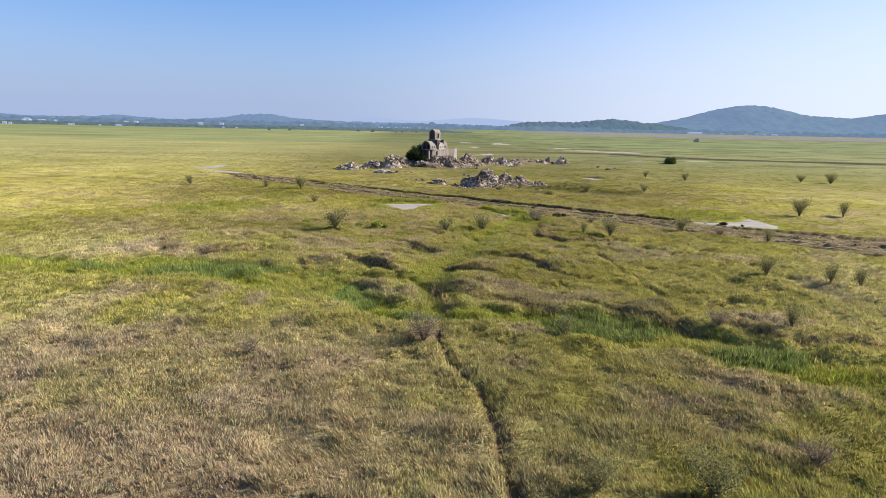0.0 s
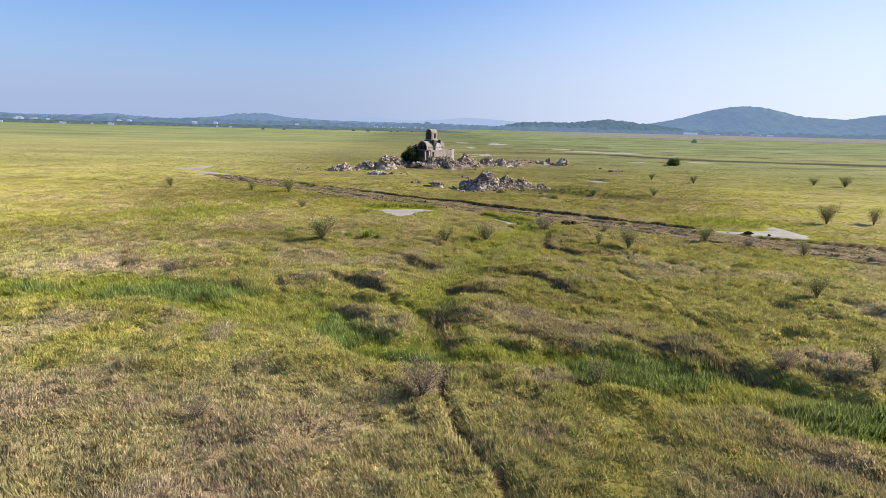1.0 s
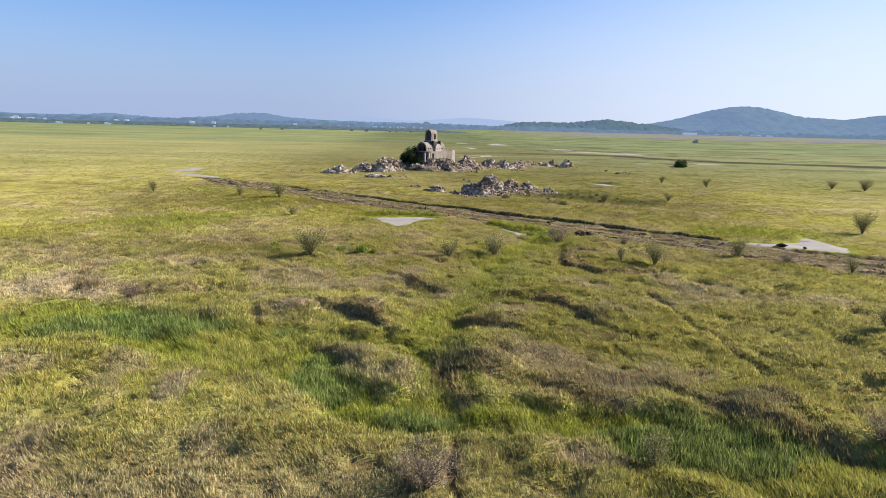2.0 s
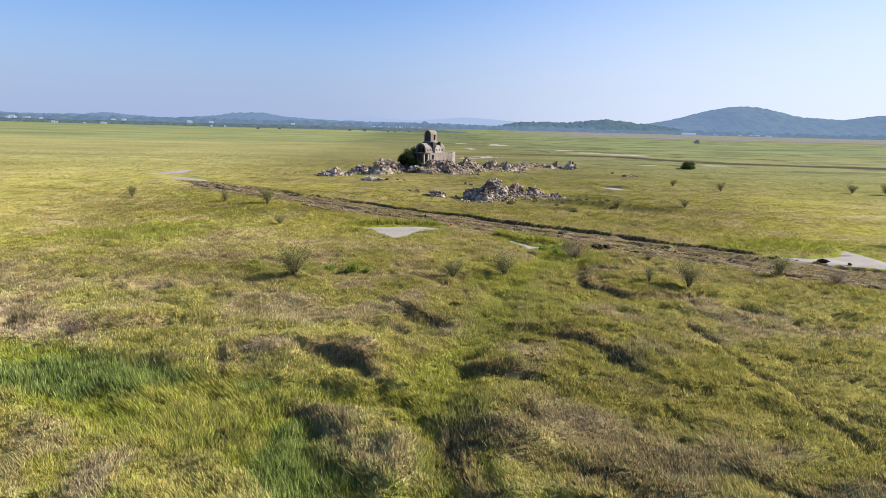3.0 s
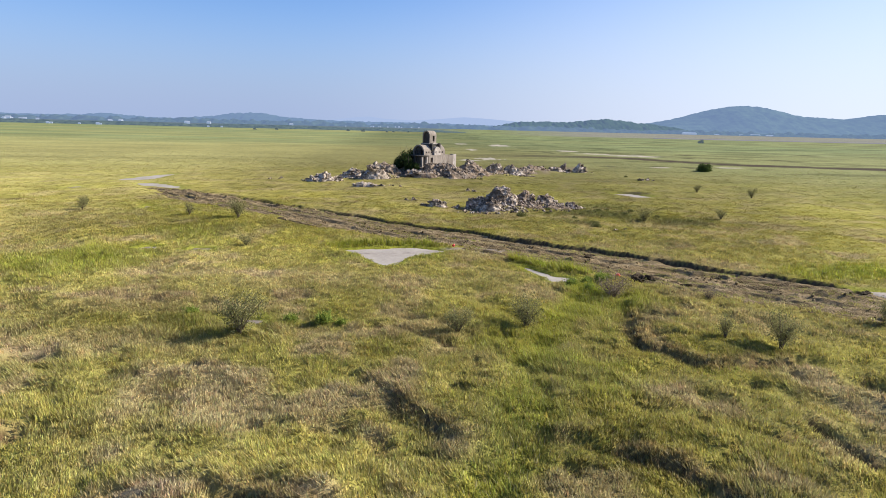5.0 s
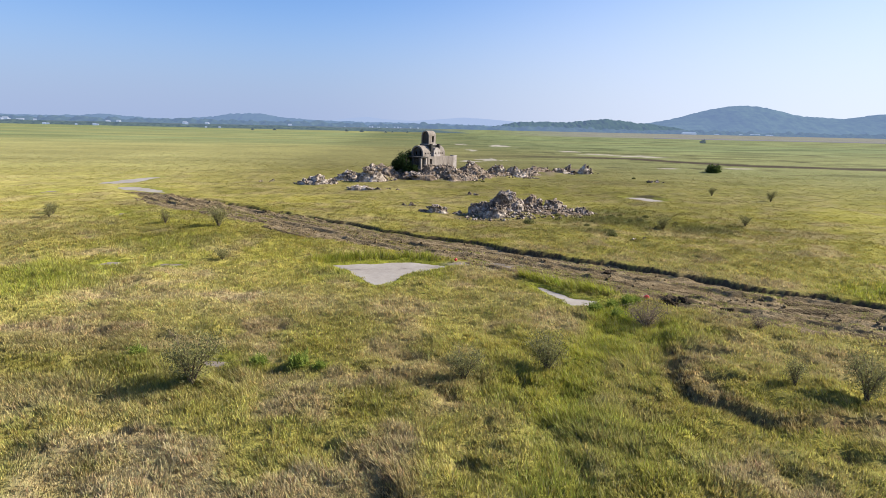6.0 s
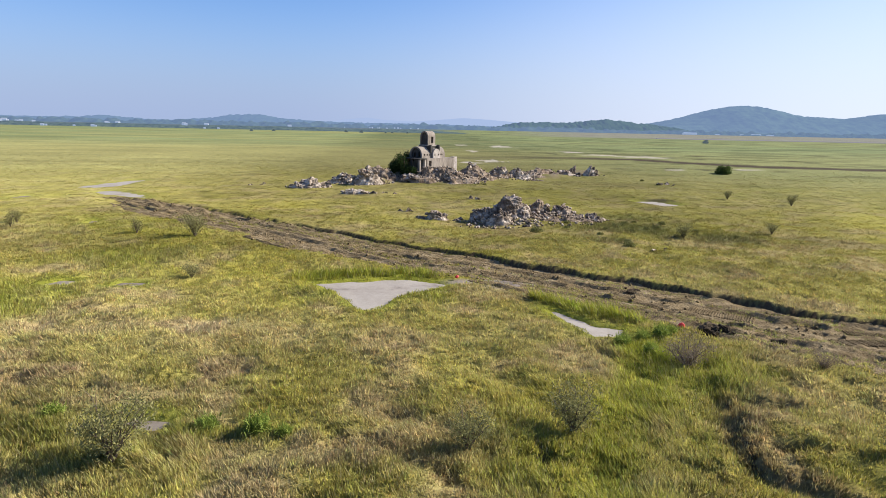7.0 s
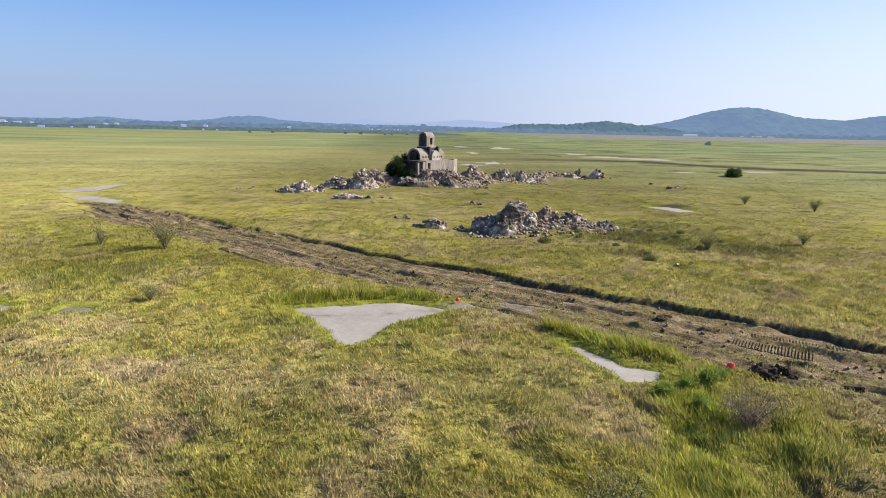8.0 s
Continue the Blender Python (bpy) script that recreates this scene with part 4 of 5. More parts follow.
def outcrop(cx, cy, rx, ry, top, label, mat, seed):
    """Bedrock breaking through the turf: tilted blocks along a slanting grain, split by cracks."""
    xs, ys = np.linspace(cx - 1.3 * rx, cx + 1.3 * rx, 78), np.linspace(cy - 1.3 * ry, cy + 1.3 * ry, 64)
    OX, OY = np.meshgrid(xs, ys)
    shift = 31.7 * seed

    def form(x, y):
        e = np.hypot((x - cx) / rx, (y - cy) / ry) * (0.62 + 0.76 * fbm(x * 0.5 + shift, y * 0.5, 130, 3))
        return e, 1 - smooth(0.0, 1.0, e)

    e, whole = form(OX, OY)
    wx, wy = OX + 0.35 * (fbm(OX * 1.4 + shift, OY * 1.4, 131, 2) - 0.5), OY + 0.35 * (fbm(OX * 1.4 + shift, OY * 1.4, 132, 2) - 0.5)
    z = 0.3 * top * whole
    size = 0.42 + 0.10 * rx
    for long, short, share in ((1.5 * size, 0.85 * size, 0.5), (0.62 * size, 0.4 * size, 0.2)):
        cu, cv, (r1, r2, r3) = blocks((wx * 0.85 + wy * 0.53) / long + shift, (wy * 0.85 - wx * 0.53) / short, 20 + seed % 30)
        cu = cu - shift
        bx, by = 0.85 * cu * long - 0.53 * cv * short, 0.53 * cu * long + 0.85 * cv * short
        at = form(bx, by)[1]
        z = z + share * (top * at * (0.84 + 0.3 * r1) + np.minimum(1, 3 * at) * ((r2 - 0.6) * 1.3 * (OX - bx) + (0.75 - r3) * 1.2 * (OY - by)))
    z = z + 0.10 * (fbm(OX * 2.6 + shift, OY * 2.6, 139, 3) - 0.5) - 0.8 * smooth(0.75, 1.15, e) - 0.05
    low = np.array([[height_at(cx - 1.2 * rx, cy), height_at(cx + 1.2 * rx, cy)], [height_at(cx, cy - 1.2 * ry), height_at(cx, cy + 1.2 * ry)]]).mean()
    z = z + low
    bedrock.append((xs, ys, z))
    me = sheet("rock_outcrop", xs, ys, z, mat, keep=(e < 1.25))
    me.shade_flat()
    tagged(new("rock_outcrop", me), label, "rock outcrop", "bedrock outcrops")


for k, row in enumerate(OUTCROPS):
    outcrop(*row, k)


def rock_height(x, y):
    z = height_at(x, y)
    for xs, ys, field in bedrock:
        if xs[0] < x < xs[-1] and ys[0] < y < ys[-1]:
            z = max(z, field[np.searchsorted(ys, y) - 1, np.searchsorted(xs, x) - 1])
    return z


def boulders(cx, cy, rx, ry, count, small, large, label, group, heap=0.0, upright=1.0):
    for _ in range(count):
        a, d = rr.uniform(0, 2 * math.pi), math.sqrt(rr.uniform(0, 1))
        x, y = cx + rx * d * math.cos(a), cy + ry * d * math.sin(a)
        size = small + (large - small) * rr.random() ** 2.2
        shape = ROCKS[rr.randrange(14)]
        z = rock_height(x, y) + size * (0.05 + heap)
        m = pose(x, y, z, rr.uniform(-28, 28), rr.uniform(-28, 28), rr.uniform(0, 360)) @ Matrix.Diagonal((size, size * rr.uniform(0.7, 1), size * upright * rr.uniform(0.6, 1.05), 1))
        if size < 0.45 or (size < 0.7 and y > 135):
            scree.append((shape, m))
            continue
        ob = new("boulder", shape)
        ob.matrix_basis = m
        tagged(ob, label, "boulder", group)


scree = []
MID, WEST, EAST, KNOLL = "boulders of the middle outcrop", "boulders of the western outcrop", "boulders of the eastern outcrop", "boulders below the ruin"
boulders(11.8, 104.2, 3.2, 2.2, 34, 0.25, 0.95, "jagged grey boulder in a heaped outcrop", MID)
boulders(12.9, 104.6, 1.3, 0.8, 6, 0.5, 0.62, "large jagged dark grey boulder crowning an outcrop", MID)
boulders(17.2, 106.4, 3.8, 1.6, 44, 0.2, 0.8, "weathered brown-grey boulder among rubble", MID)
boulders(5.6, 104.8, 2.6, 0.8, 16, 0.25, 0.75, "low grey boulder sunk in grass", MID)
boulders(21.8, 105.7, 1.9, 0.8, 12, 0.25, 0.7, "small pale boulder beside dark scrub", MID)
boulders(14, 102.0, 5.0, 0.9, 18, 0.18, 0.5, "small pale boulder sunk in grass", MID)
boulders(-13.0, 138.0, 3.1, 1.7, 22, 0.35, 1.1, "pale grey weathered boulder of a low outcrop", WEST)
boulders(-8.4, 147.0, 2.9, 1.8, 18, 0.35, 1.1, "pale grey weathered boulder of a low outcrop", WEST)
boulders(-4.4, 144.6, 2.6, 1.8, 16, 0.5, 1.4, "large pale cracked boulder of an outcrop", WEST)
boulders(-5.1, 130.0, 2.6, 0.9, 14, 0.3, 0.85, "low pale boulder in the grass", WEST)
boulders(-1.0, 129.0, 1.6, 0.8, 5, 0.3, 0.7, "low pale boulder in the grass", WEST)
boulders(7.0, 150.4, 7.0, 2.2, 44, 0.3, 0.95, "angular brown-grey boulder on the rubble slope", KNOLL)
boulders(14.6, 155, 3.6, 2.4, 26, 0.35, 1.2, "angular grey boulder on the rubble slope", KNOLL)
boulders(19.0, 157, 3.2, 2.2, 22, 0.35, 1.3, "angular grey boulder on the rubble slope", KNOLL)
boulders(23.4, 158.5, 3.2, 1.9, 24, 0.4, 1.4, "pale weathered boulder of a broken ridge", EAST)
boulders(31, 169.5, 5.5, 2.2, 34, 0.35, 1.1, "small brown boulder on a low ridge", EAST)
boulders(39.4, 172.6, 0.9, 0.6, 3, 0.8, 1.2, "pale boulder between larger rocks", EAST)
boulders(42, 171.6, 2.2, 1, 8, 0.4, 1.1, "pale rounded boulder at the ridge end", EAST)
boulders(49.2, 152, 1.8, 2, 9, 0.4, 1.1, "pale boulder alone in the meadow", EAST)
boulders(1.6, 109.6, 0.8, 0.4, 3, 0.3, 0.6, "small pale boulder in the meadow", MID)
boulders(22.2, 88.3, 0.5, 0.7, 4, 0.2, 0.45, "small pale stone in dark scrub", MID)
boulders(11.2, 125.6, 0.8, 0.4, 3, 0.5, 0.9, "pale boulder alone in the meadow", MID)
boulders(-22, 142, 1.4, 2.5, 8, 0.25, 0.5, "small pale stone in the meadow", WEST)
for x, y, size, tall, seed, label, group in ((3.5, 148.9, 2.35, 1.35, 41, "large smooth grey boulder at the foot of the ruin", KNOLL), (37.8, 173.6, 1.0, 2.1, 43, "tall dark upright boulder on the ridge", EAST)):
    ob = new("boulder", link("boulder", crag(seed, 16, (1.0, 0.62, 1.0)), ROCK))
    ob.matrix_basis = pose(x, y, height_at(x, y) + 0.3 * tall, 0, 6, 12) @ Matrix.Diagonal((size, size, tall, 1))
    tagged(ob, label, "boulder", group)

# loose rubble between the boulders
pieces, lumps = [], []
for cx, cy, rx, ry, count in ((12, 104, 4, 2.6, 160), (17, 105.4, 6.0, 2.2, 240), (7.5, 151, 9, 3, 420), (-5, 146, 5, 4, 160), (20, 157.5, 8, 3, 260), (32, 170, 7, 3, 160), (-13, 138, 3.8, 2.2, 110), (14, 101, 7, 1.5, 90)):
    for _ in range(count):
        a, d = rr.uniform(0, 2 * math.pi), math.sqrt(rr.random())
        pieces.append((cx + rx * d * math.cos(a), cy + ry * d * math.sin(a), rr.uniform(0.08, 0.26)))
base = np.array([(1, 0, 0), (-1, 0, 0), (0, 1, 0), (0, -1, 0), (0, 0, 1), (0, 0, -1)], float)
tris = np.array([(0, 2, 4), (2, 1, 4), (1, 3, 4), (3, 0, 4), (2, 0, 5), (1, 2, 5), (3, 1, 5), (0, 3, 5)])


def chips(places):
    rc, rf = [], []
    for k, (x, y, z, size) in enumerate(places):
        turned = base * rng.uniform(0.6, 1.2, (6, 1)) @ np.array(Euler((rr.uniform(0, 6), rr.uniform(0, 6), rr.uniform(0, 6))).to_matrix()).T
        rc.append(turned * size + np.array((x, y, z + 0.3 * size)))
        rf.append(tris + 6 * k)
    return np.concatenate(rc), np.concatenate(rf)


rc, rf = chips([(x, y, rock_height(x, y), size) for x, y, size in pieces])
all_co, all_tri, start = [rc], [rf], len(rc)
for shape, m in scree:
    v = np.empty(len(shape.vertices) * 3, np.float32)
    shape.vertices.foreach_get("co", v)
    f = np.empty(len(shape.polygons) * 3, np.int32)
    shape.polygons.foreach_get("vertices", f)
    mm = np.array(m)
    all_co.append(v.reshape(-1, 3) @ mm[:3, :3].T + mm[:3, 3])
    all_tri.append(f.reshape(-1, 3) + start)
    start += len(v) // 3
rubble = new("rubble", raw_mesh("rubble", np.concatenate(all_co), np.concatenate(all_tri), ROCK))
tagged(rubble, "loose grey rubble and small stones among the boulders", "rubble", kind="stuff")

# crumbled mud along the dug road
for _ in range(3200):
    k = rr.randrange(len(rs))
    w = rr.gauss(0, 1.9)
    if abs(w) < 4.2 and rough[k, int(np.clip((w + 5.6) / 0.14, 0, len(rw) - 1))] > rr.random() * 0.9 - 0.15:
        col = int(np.clip((w + 5.6) / 0.14, 0, len(rw) - 1))
        lumps.append((RX[k, col], RY[k, col], rz[k, col], 0.025 + 0.12 * rr.random() ** 4))
rc, rf = chips(lumps)
tagged(new("mud_crumbs", raw_mesh("mud_crumbs", rc, rf, MUD)), "broken crumbs and clods of brown mud on the track", "mud", kind="stuff")

# ---------------------------------------------------------------- spoil lumps on the road
for x, y, size, label in ((15.3, 75.4, 0.5, "dark clod of turf lying on the mud track"), (16.3, 67.8, 0.95, "dark overturned lump of mud and turf"), (17.0, 67.6, 0.7, "dark overturned lump of mud and turf"),
                          (18.9, 66.1, 0.4, "rounded clod of mud beside the track"), (33, 63.4, 0.5, "dark clod of mud in a pale pan"), (29.8, 64.6, 0.45, "dark clod of mud in a pale pan"), (34.5, 62.5, 0.35, "dark clod of mud in a pale pan")):
    ob = new("mud_clod", link("mud_clod", crag(int(x * 10), 14, (1.15, 0.7, 0.55)), TURF))
    ob.matrix_basis = pose(x, y, -0.04 + 0.1 * size, 0, 0, 37 * x) @ Matrix.Diagonal((size, size, size * 0.9, 1))
    tagged(ob, label, "clod", "mud clods")


# ---------------------------------------------------------------- ruin
def box(bm, x0, x1, y0, y1, z0, z1):
    made = bmesh.ops.create_cube(bm, size=1)["verts"]
    bmesh.ops.transform(bm, verts=made, matrix=Matrix.Translation(((x0 + x1) / 2, (y0 + y1) / 2, (z0 + z1) / 2)) @ Matrix.Diagonal((x1 - x0, y1 - y0, z1 - z0, 1)))
    return made


def arch(bm, x0, x1, y0, y1, z0, spring, n=18):
    """A barrel-vaulted block along x: walls to the spring line, a half round above."""
    mid, r = (y0 + y1) / 2, (y1 - y0) / 2
    prof = [(y0, z0)] + [(mid - r * math.cos(math.pi * k / n), spring + r * math.sin(math.pi * k / n)) for k in range(n + 1)] + [(y1, z0)]
    a = [bm.verts.new((x0, y, z)) for y, z in prof]
    b2 = [bm.verts.new((x1, y, z)) for y, z in prof]
    k = len(prof)
    bm.faces.new(a[::-1])
    bm.faces.new(b2)
    for i in range(k):
        bm.faces.new((a[i], a[(i + 1) % k], b2[(i + 1) % k], b2[i]))
    bmesh.ops.recalc_face_normals(bm, faces=bm.faces)


def arch_y(bm, y0, y1, x0, x1, z0, spring):
    arch(bm, y0, y1, x0, x1, z0, spring)
    for v in bm.verts:
        v.co = Vector((v.co.y, v.co.x, v.co.z))
    bmesh.ops.recalc_face_normals(bm, faces=bm.faces)


def carved(name, bm, holes, mat, parent, label=""):
    """A part with openings cut through it; holes are functions that fill a bmesh."""
    ob = new(name, link(name, bm, mat))
    for fill in holes:
        hb = bmesh.new()
        fill(hb)
        tool = new("tool", link("tool", hb, mat))
        mod = ob.modifiers.new("cut", 'BOOLEAN')
        mod.operation, mod.object, mod.solver = 'DIFFERENCE', tool, 'EXACT'
        bpy.context.view_layer.update()
        me = bpy.data.meshes.new_from_object(ob.evaluated_get(bpy.context.evaluated_depsgraph_get()))
        ob.modifiers.remove(mod)
        ob.data = me
        bpy.data.objects.remove(tool)
    me = ob.data
    me.name = name
    ob.parent = parent
    return tagged(ob, label)


RUIN = new("ruined_temple")
RUIN.matrix_basis = pose(4.75, 152.6, 0, 0, 0, 45)
tagged(RUIN, "ruined small grey stone temple with barrel-vaulted roofs on a rocky knoll", "ruin")
bm = bmesh.new()
box(bm, 0.0, 7.4, -1.2, 3.6, 1.0, 4.0)
carved("terrace", bm, [lambda h: box(h, 0.6, 1.3, -1.4, -0.5, 2.6, 3.6)], STONE, RUIN, "pale rough stone terrace wall")
bm = bmesh.new()
box(bm, 7.4, 8.3, -1.2, -0.3, 1.2, 4.15)
part("corner_pier", bm, PALE, RUIN, "pale corner pier")
bm = bmesh.new()
box(bm, 7.4, 9.4, -0.3, 3.3, 1.0, 3.1)
part("side_platform", bm, STONE, RUIN)
bm = bmesh.new()
box(bm, -1.75, 0.0, -1.25, 3.4, 3.86, 4.02)
porch = part("porch_slab", bm, STONE_SHADED, RUIN, "dark flat porch slab")
for x, y, mat in ((-0.3, -1.0, PALE), (-1.5, -0.9, STONE), (-1.5, 1.0, STONE_SHADED), (-1.5, 3.1, PALE)):
    bm = bmesh.new()
    box(bm, x - 0.17, x + 0.17, y - 0.17, y + 0.17, 1.2, 3.86)
    part("pillar", bm, mat, porch)
bm = bmesh.new()
arch(bm, 0.0, 6.2, 0.0, 3.1, 4.0, 4.45)
holes = [lambda h: arch(h, -0.2, 5.9, 0.28, 2.82, 3.9, 4.45)]
holes += [lambda h, q=q: box(h, q, q + 0.3, -0.3, 0.7, 4.4, 4.72) for q in (0.55, 1.25, 1.95, 4.75, 5.25)]
vault = carved("main_vault", bm, holes, STONE, RUIN, "grey barrel vault with small square openings")
# recessed gable: shade inside the vault mouth put into its colour
bm = bmesh.new()
arch(bm, 0.38, 0.6, 0.29, 2.81, 4.0, 4.44)
carved("gable_wall", bm, [lambda h: box(h, 0.2, 0.8, 0.75, 1.2, 4.1, 5.0), lambda h: box(h, 0.2, 0.8, 1.9, 2.3, 4.1, 4.9)], STONE_SHADED, vault, "shade-darkened recessed gable wall with two doorways")
bm = bmesh.new()
arch_y(bm, -0.35, 1.3, 2.65, 4.45, 4.0, 4.75)
carved("cross_vault", bm, [lambda h: arch_y(h, -0.5, -0.2, 2.85, 4.25, 4.02, 4.75), lambda h: box(h, 2.95, 3.2, -0.4, 0.6, 4.4, 4.75), lambda h: box(h, 3.9, 4.15, -0.4, 0.6, 4.4, 4.75)], PALE, RUIN, "paler cross vault with arched front")
bm = bmesh.new()
box(bm, 2.0, 4.35, 0.35, 2.75, 5.2, 6.15)
part("tower_base", bm, STONE_SHADED, RUIN)
for q in (2.35, 4.55):
    bm = bmesh.new()
    made = box(bm, q - 0.16, q + 0.16, -0.1, 0.75, 4.9, 6.3)
    part("buttress", bm, STONE_SHADED, RUIN)
bm = bmesh.new()
arch(bm, 2.2, 4.15, 0.6, 2.55, 6.1, 7.78)
tower = carved("tower", bm, [lambda h: arch(h, 2.0, 3.95, 0.82, 2.33, 6.3, 7.76), lambda h: box(h, 3.05, 3.62, 0.3, 1.2, 6.65, 7.75)], STONE, RUIN, "small vaulted tower with an arched niche")
# back wall coloured dark to carry the niche's shade
bm = bmesh.new()
arch(bm, 2.45, 2.6, 0.83, 2.32, 6.3, 7.75)
part("niche_wall", bm, STONE_SHADED, tower, "shade-darkened back wall of the niche")
bm = bmesh.new()
box(bm, 2.0, 4.35, 0.42, 2.72, 6.15, 6.3)
part("cornice", bm, PALE, RUIN)


# ---------------------------------------------------------------- shrubs and trees
def tube(bm, points, radii, sides=4):
    rings = []
    for p, r in zip(points, radii):
        rings.append([bm.verts.new((p.x + r * math.cos(2 * math.pi * k / sides), p.y + r * math.sin(2 * math.pi * k / sides), p.z)) for k in range(sides)])
    for a, c in zip(rings, rings[1:]):
        for k in range(sides):
            bm.faces.new((a[k], a[(k + 1) % sides], c[(k + 1) % sides], c[k]))


def shrub(name, seed, tall, spread, stems, leaves, leaf, mat, label, category, group, low=0.25, clump=0.12, dome=False, slim=0.28):
    """Many-stemmed shrub: bent tapering stems, side twigs, loose leaf sprays."""
    r = random.Random(seed)
    g = np.random.default_rng(seed)
    root = tagged(new(name), label, category, group)
    bm = bmesh.new()
    tips = []
    for k in range(stems):
        a = 2 * math.pi * (k + r.random()) / stems
        out = spread * r.uniform(0.35, 1.0)
        h = tall * r.uniform(0.6, 1.0)
        pts = []
        for q in range(5):
            f = q / 4
            pts.append(Vector((math.cos(a) * out * f ** 1.3 + r.gauss(0, 0.02), math.sin(a) * out * f ** 1.3 + r.gauss(0, 0.02), h * (1.15 * f - 0.15 * f * f) - 0.05)))
        tube(bm, pts, [0.022 * tall * (1 - 0.8 * q / 4) for q in range(5)])
        tips += [(pts[q - 1].lerp(pts[q], r.random()), q / 4) for q in (2, 3, 4, 4) for _ in range(2)]
        for _ in range(4):
            q = r.choice((1, 2, 3))
            s = pts[q].lerp(pts[q + 1], r.random())
            e = s + Vector((r.gauss(0, 1), r.gauss(0, 1), r.uniform(0.5, 1.5))).normalized() * tall * r.uniform(0.15, 0.32)
            tube(bm, [s, s.lerp(e, 0.5), e], [0.009 * tall, 0.006 * tall, 0.003 * tall], 3)
            tips += [(s.lerp(e, 0.6), 1), (e, 1)]
    part("branchwork", bm, WOOD, root)
    tips = [t for t in tips if t[0].z > low * tall]
    centre = np.array([tips[i][0] for i in g.integers(0, len(tips), leaves)])
    if dome:
        knots = g.normal(0, 1, (70, 3))
        knots[:, 2] = np.abs(knots[:, 2])
        knots *= (g.uniform(0.45, 1.0, 70) / np.linalg.norm(knots, axis=1))[:, None]
        centre = knots[g.integers(0, 70, leaves)] * np.array((spread, spread, tall * 0.85))
    c = centre + g.normal(0, 1, (leaves, 3)) * np.array((clump, clump, clump * 0.8)) * tall
    way = g.normal(0, 1, (leaves, 3)) + np.array((0, 0, 0.7))
    way /= np.linalg.norm(way, axis=1)[:, None]
    across = np.cross(way, g.normal(0, 1, (leaves, 3)))
    across /= np.linalg.norm(across, axis=1)[:, None]
    size = leaf * g.uniform(0.6, 1.4, (leaves, 1))
    co3 = np.stack([c - across * size * slim, c + across * size * slim, c + way * size], 1)
    co3[..., 2] = np.maximum(co3[..., 2], 0.0)
    fo = new("foliage", raw_mesh("foliage", co3.reshape(-1, 3), np.arange(leaves * 3).reshape(-1, 3), mat))
    fo.parent = root
    return root


def plant(proto, spots_at):
    """Sets a shrub at x, y with a scale; the first takes the built one."""
    turn_by = random.Random(len(spots_at))
    for k, (x, y, size) in enumerate(spots_at):
        m = pose(x, y, height_at(x, y) - 0.03, 0, 0, turn_by.uniform(0, 360)) @ Matrix.Scale(size, 4)
        if k == 0:
            proto.matrix_basis = m
        else:
            copy_thing(proto, m)


WISP = "scattered meadow shrubs"
plant(shrub("shrub", 1, 1.5, 0.7, 13, 2600, 0.075, LEAF, "feathery olive-green shrub standing in the grass", "shrub", WISP, 0.12, 0.11, False, 0.22),
      [(18.0, 54.3, 1.15), (6.8, 57.6, 0.95), (45.9, 70.8, 1.2), (24.3, 39.8, 0.75), (26.2, 58.0, 0.85), (-16.0, 92.4, 1.1), (48.7, 128.3, 0.75), (54, 121.3, 0.9), (-34.4, 99.5, 0.7)])
plant(shrub("shrub", 2, 1.5, 0.5, 10, 1600, 0.075, LEAF, "tall thin olive shrub with open branches", "shrub", WISP, 0.12, 0.11, False, 0.22),
      [(50.9, 70.3, 1.25), (26.9, 36.9, 0.7), (28.5, 36.4, 0.7), (31.8, 52.8, 0.65), (-21.3, 93.8, 0.75), (7.4, 27.5, 0.7), (18.6, 27.6, 0.65), (15.9, 55.4, 0.6), (-33.3, 96.7, 0.7)])
plant(shrub("shrub", 3, 1.5, 0.9, 14, 2600, 0.08, LEAF, "wide loose olive-green shrub casting a long shadow", "shrub", WISP, 0.12, 0.11, False, 0.22),
      [(-6.75, 55.7, 1.3), (3.25, 56.4, 0.7), (83, 120.3, 1.1), (78, 122, 0.8), (8.0, 13.6, 0.7), (5.0, 14.0, 0.5), (37, 97.3, 0.6), (-12.1, 79.2, 0.5), (27, 94.6, 0.7)])
plant(shrub("dry_shrub", 4, 1.3, 0.95, 16, 2400, 0.09, LEAF_DRY, "bare brown dry shrub with thin twigs", "shrub", "dry shrubs", 0.15, 0.13, False, 0.12),
      [(13.0, 63.0, 1.1), (0.6, 26.2, 0.9), (12.0, 15.4, 0.6), (-6.6, 24.1, 0.5), (15.4, 28.5, 0.6), (-14.9, 45.2, 0.6), (18.6, 62.6, 0.5), (29, 56.0, 0.6)])
plant(shrub("reed_clump", 6, 0.75, 0.5, 5, 700, 0.34, LEAF_REED, "bright green clump of reeds in the meadow", "reeds", "reed clumps", 0.0, 0.2, False, 0.07),
      [(-3.2, 57.6, 0.75), (-4.8, 57.9, 0.85), (-2.3, 57.3, 0.6), (-9.8, 58.5, 0.8), (12.4, 66.2, 0.9), (13.3, 66.5, 0.9), (11.2, 65.6, 0.9), (14.0, 66.9, 0.7), (12.0, 64.4, 0.8)])
plant(shrub("round_tree", 8, 2.6, 2.0, 22, 6000, 0.22, LEAF_TREE, "low round dense green tree alone in the meadow", "tree", "dense trees", 0.02, 0.09, True),
      [(77.2, 185, 0.95)])
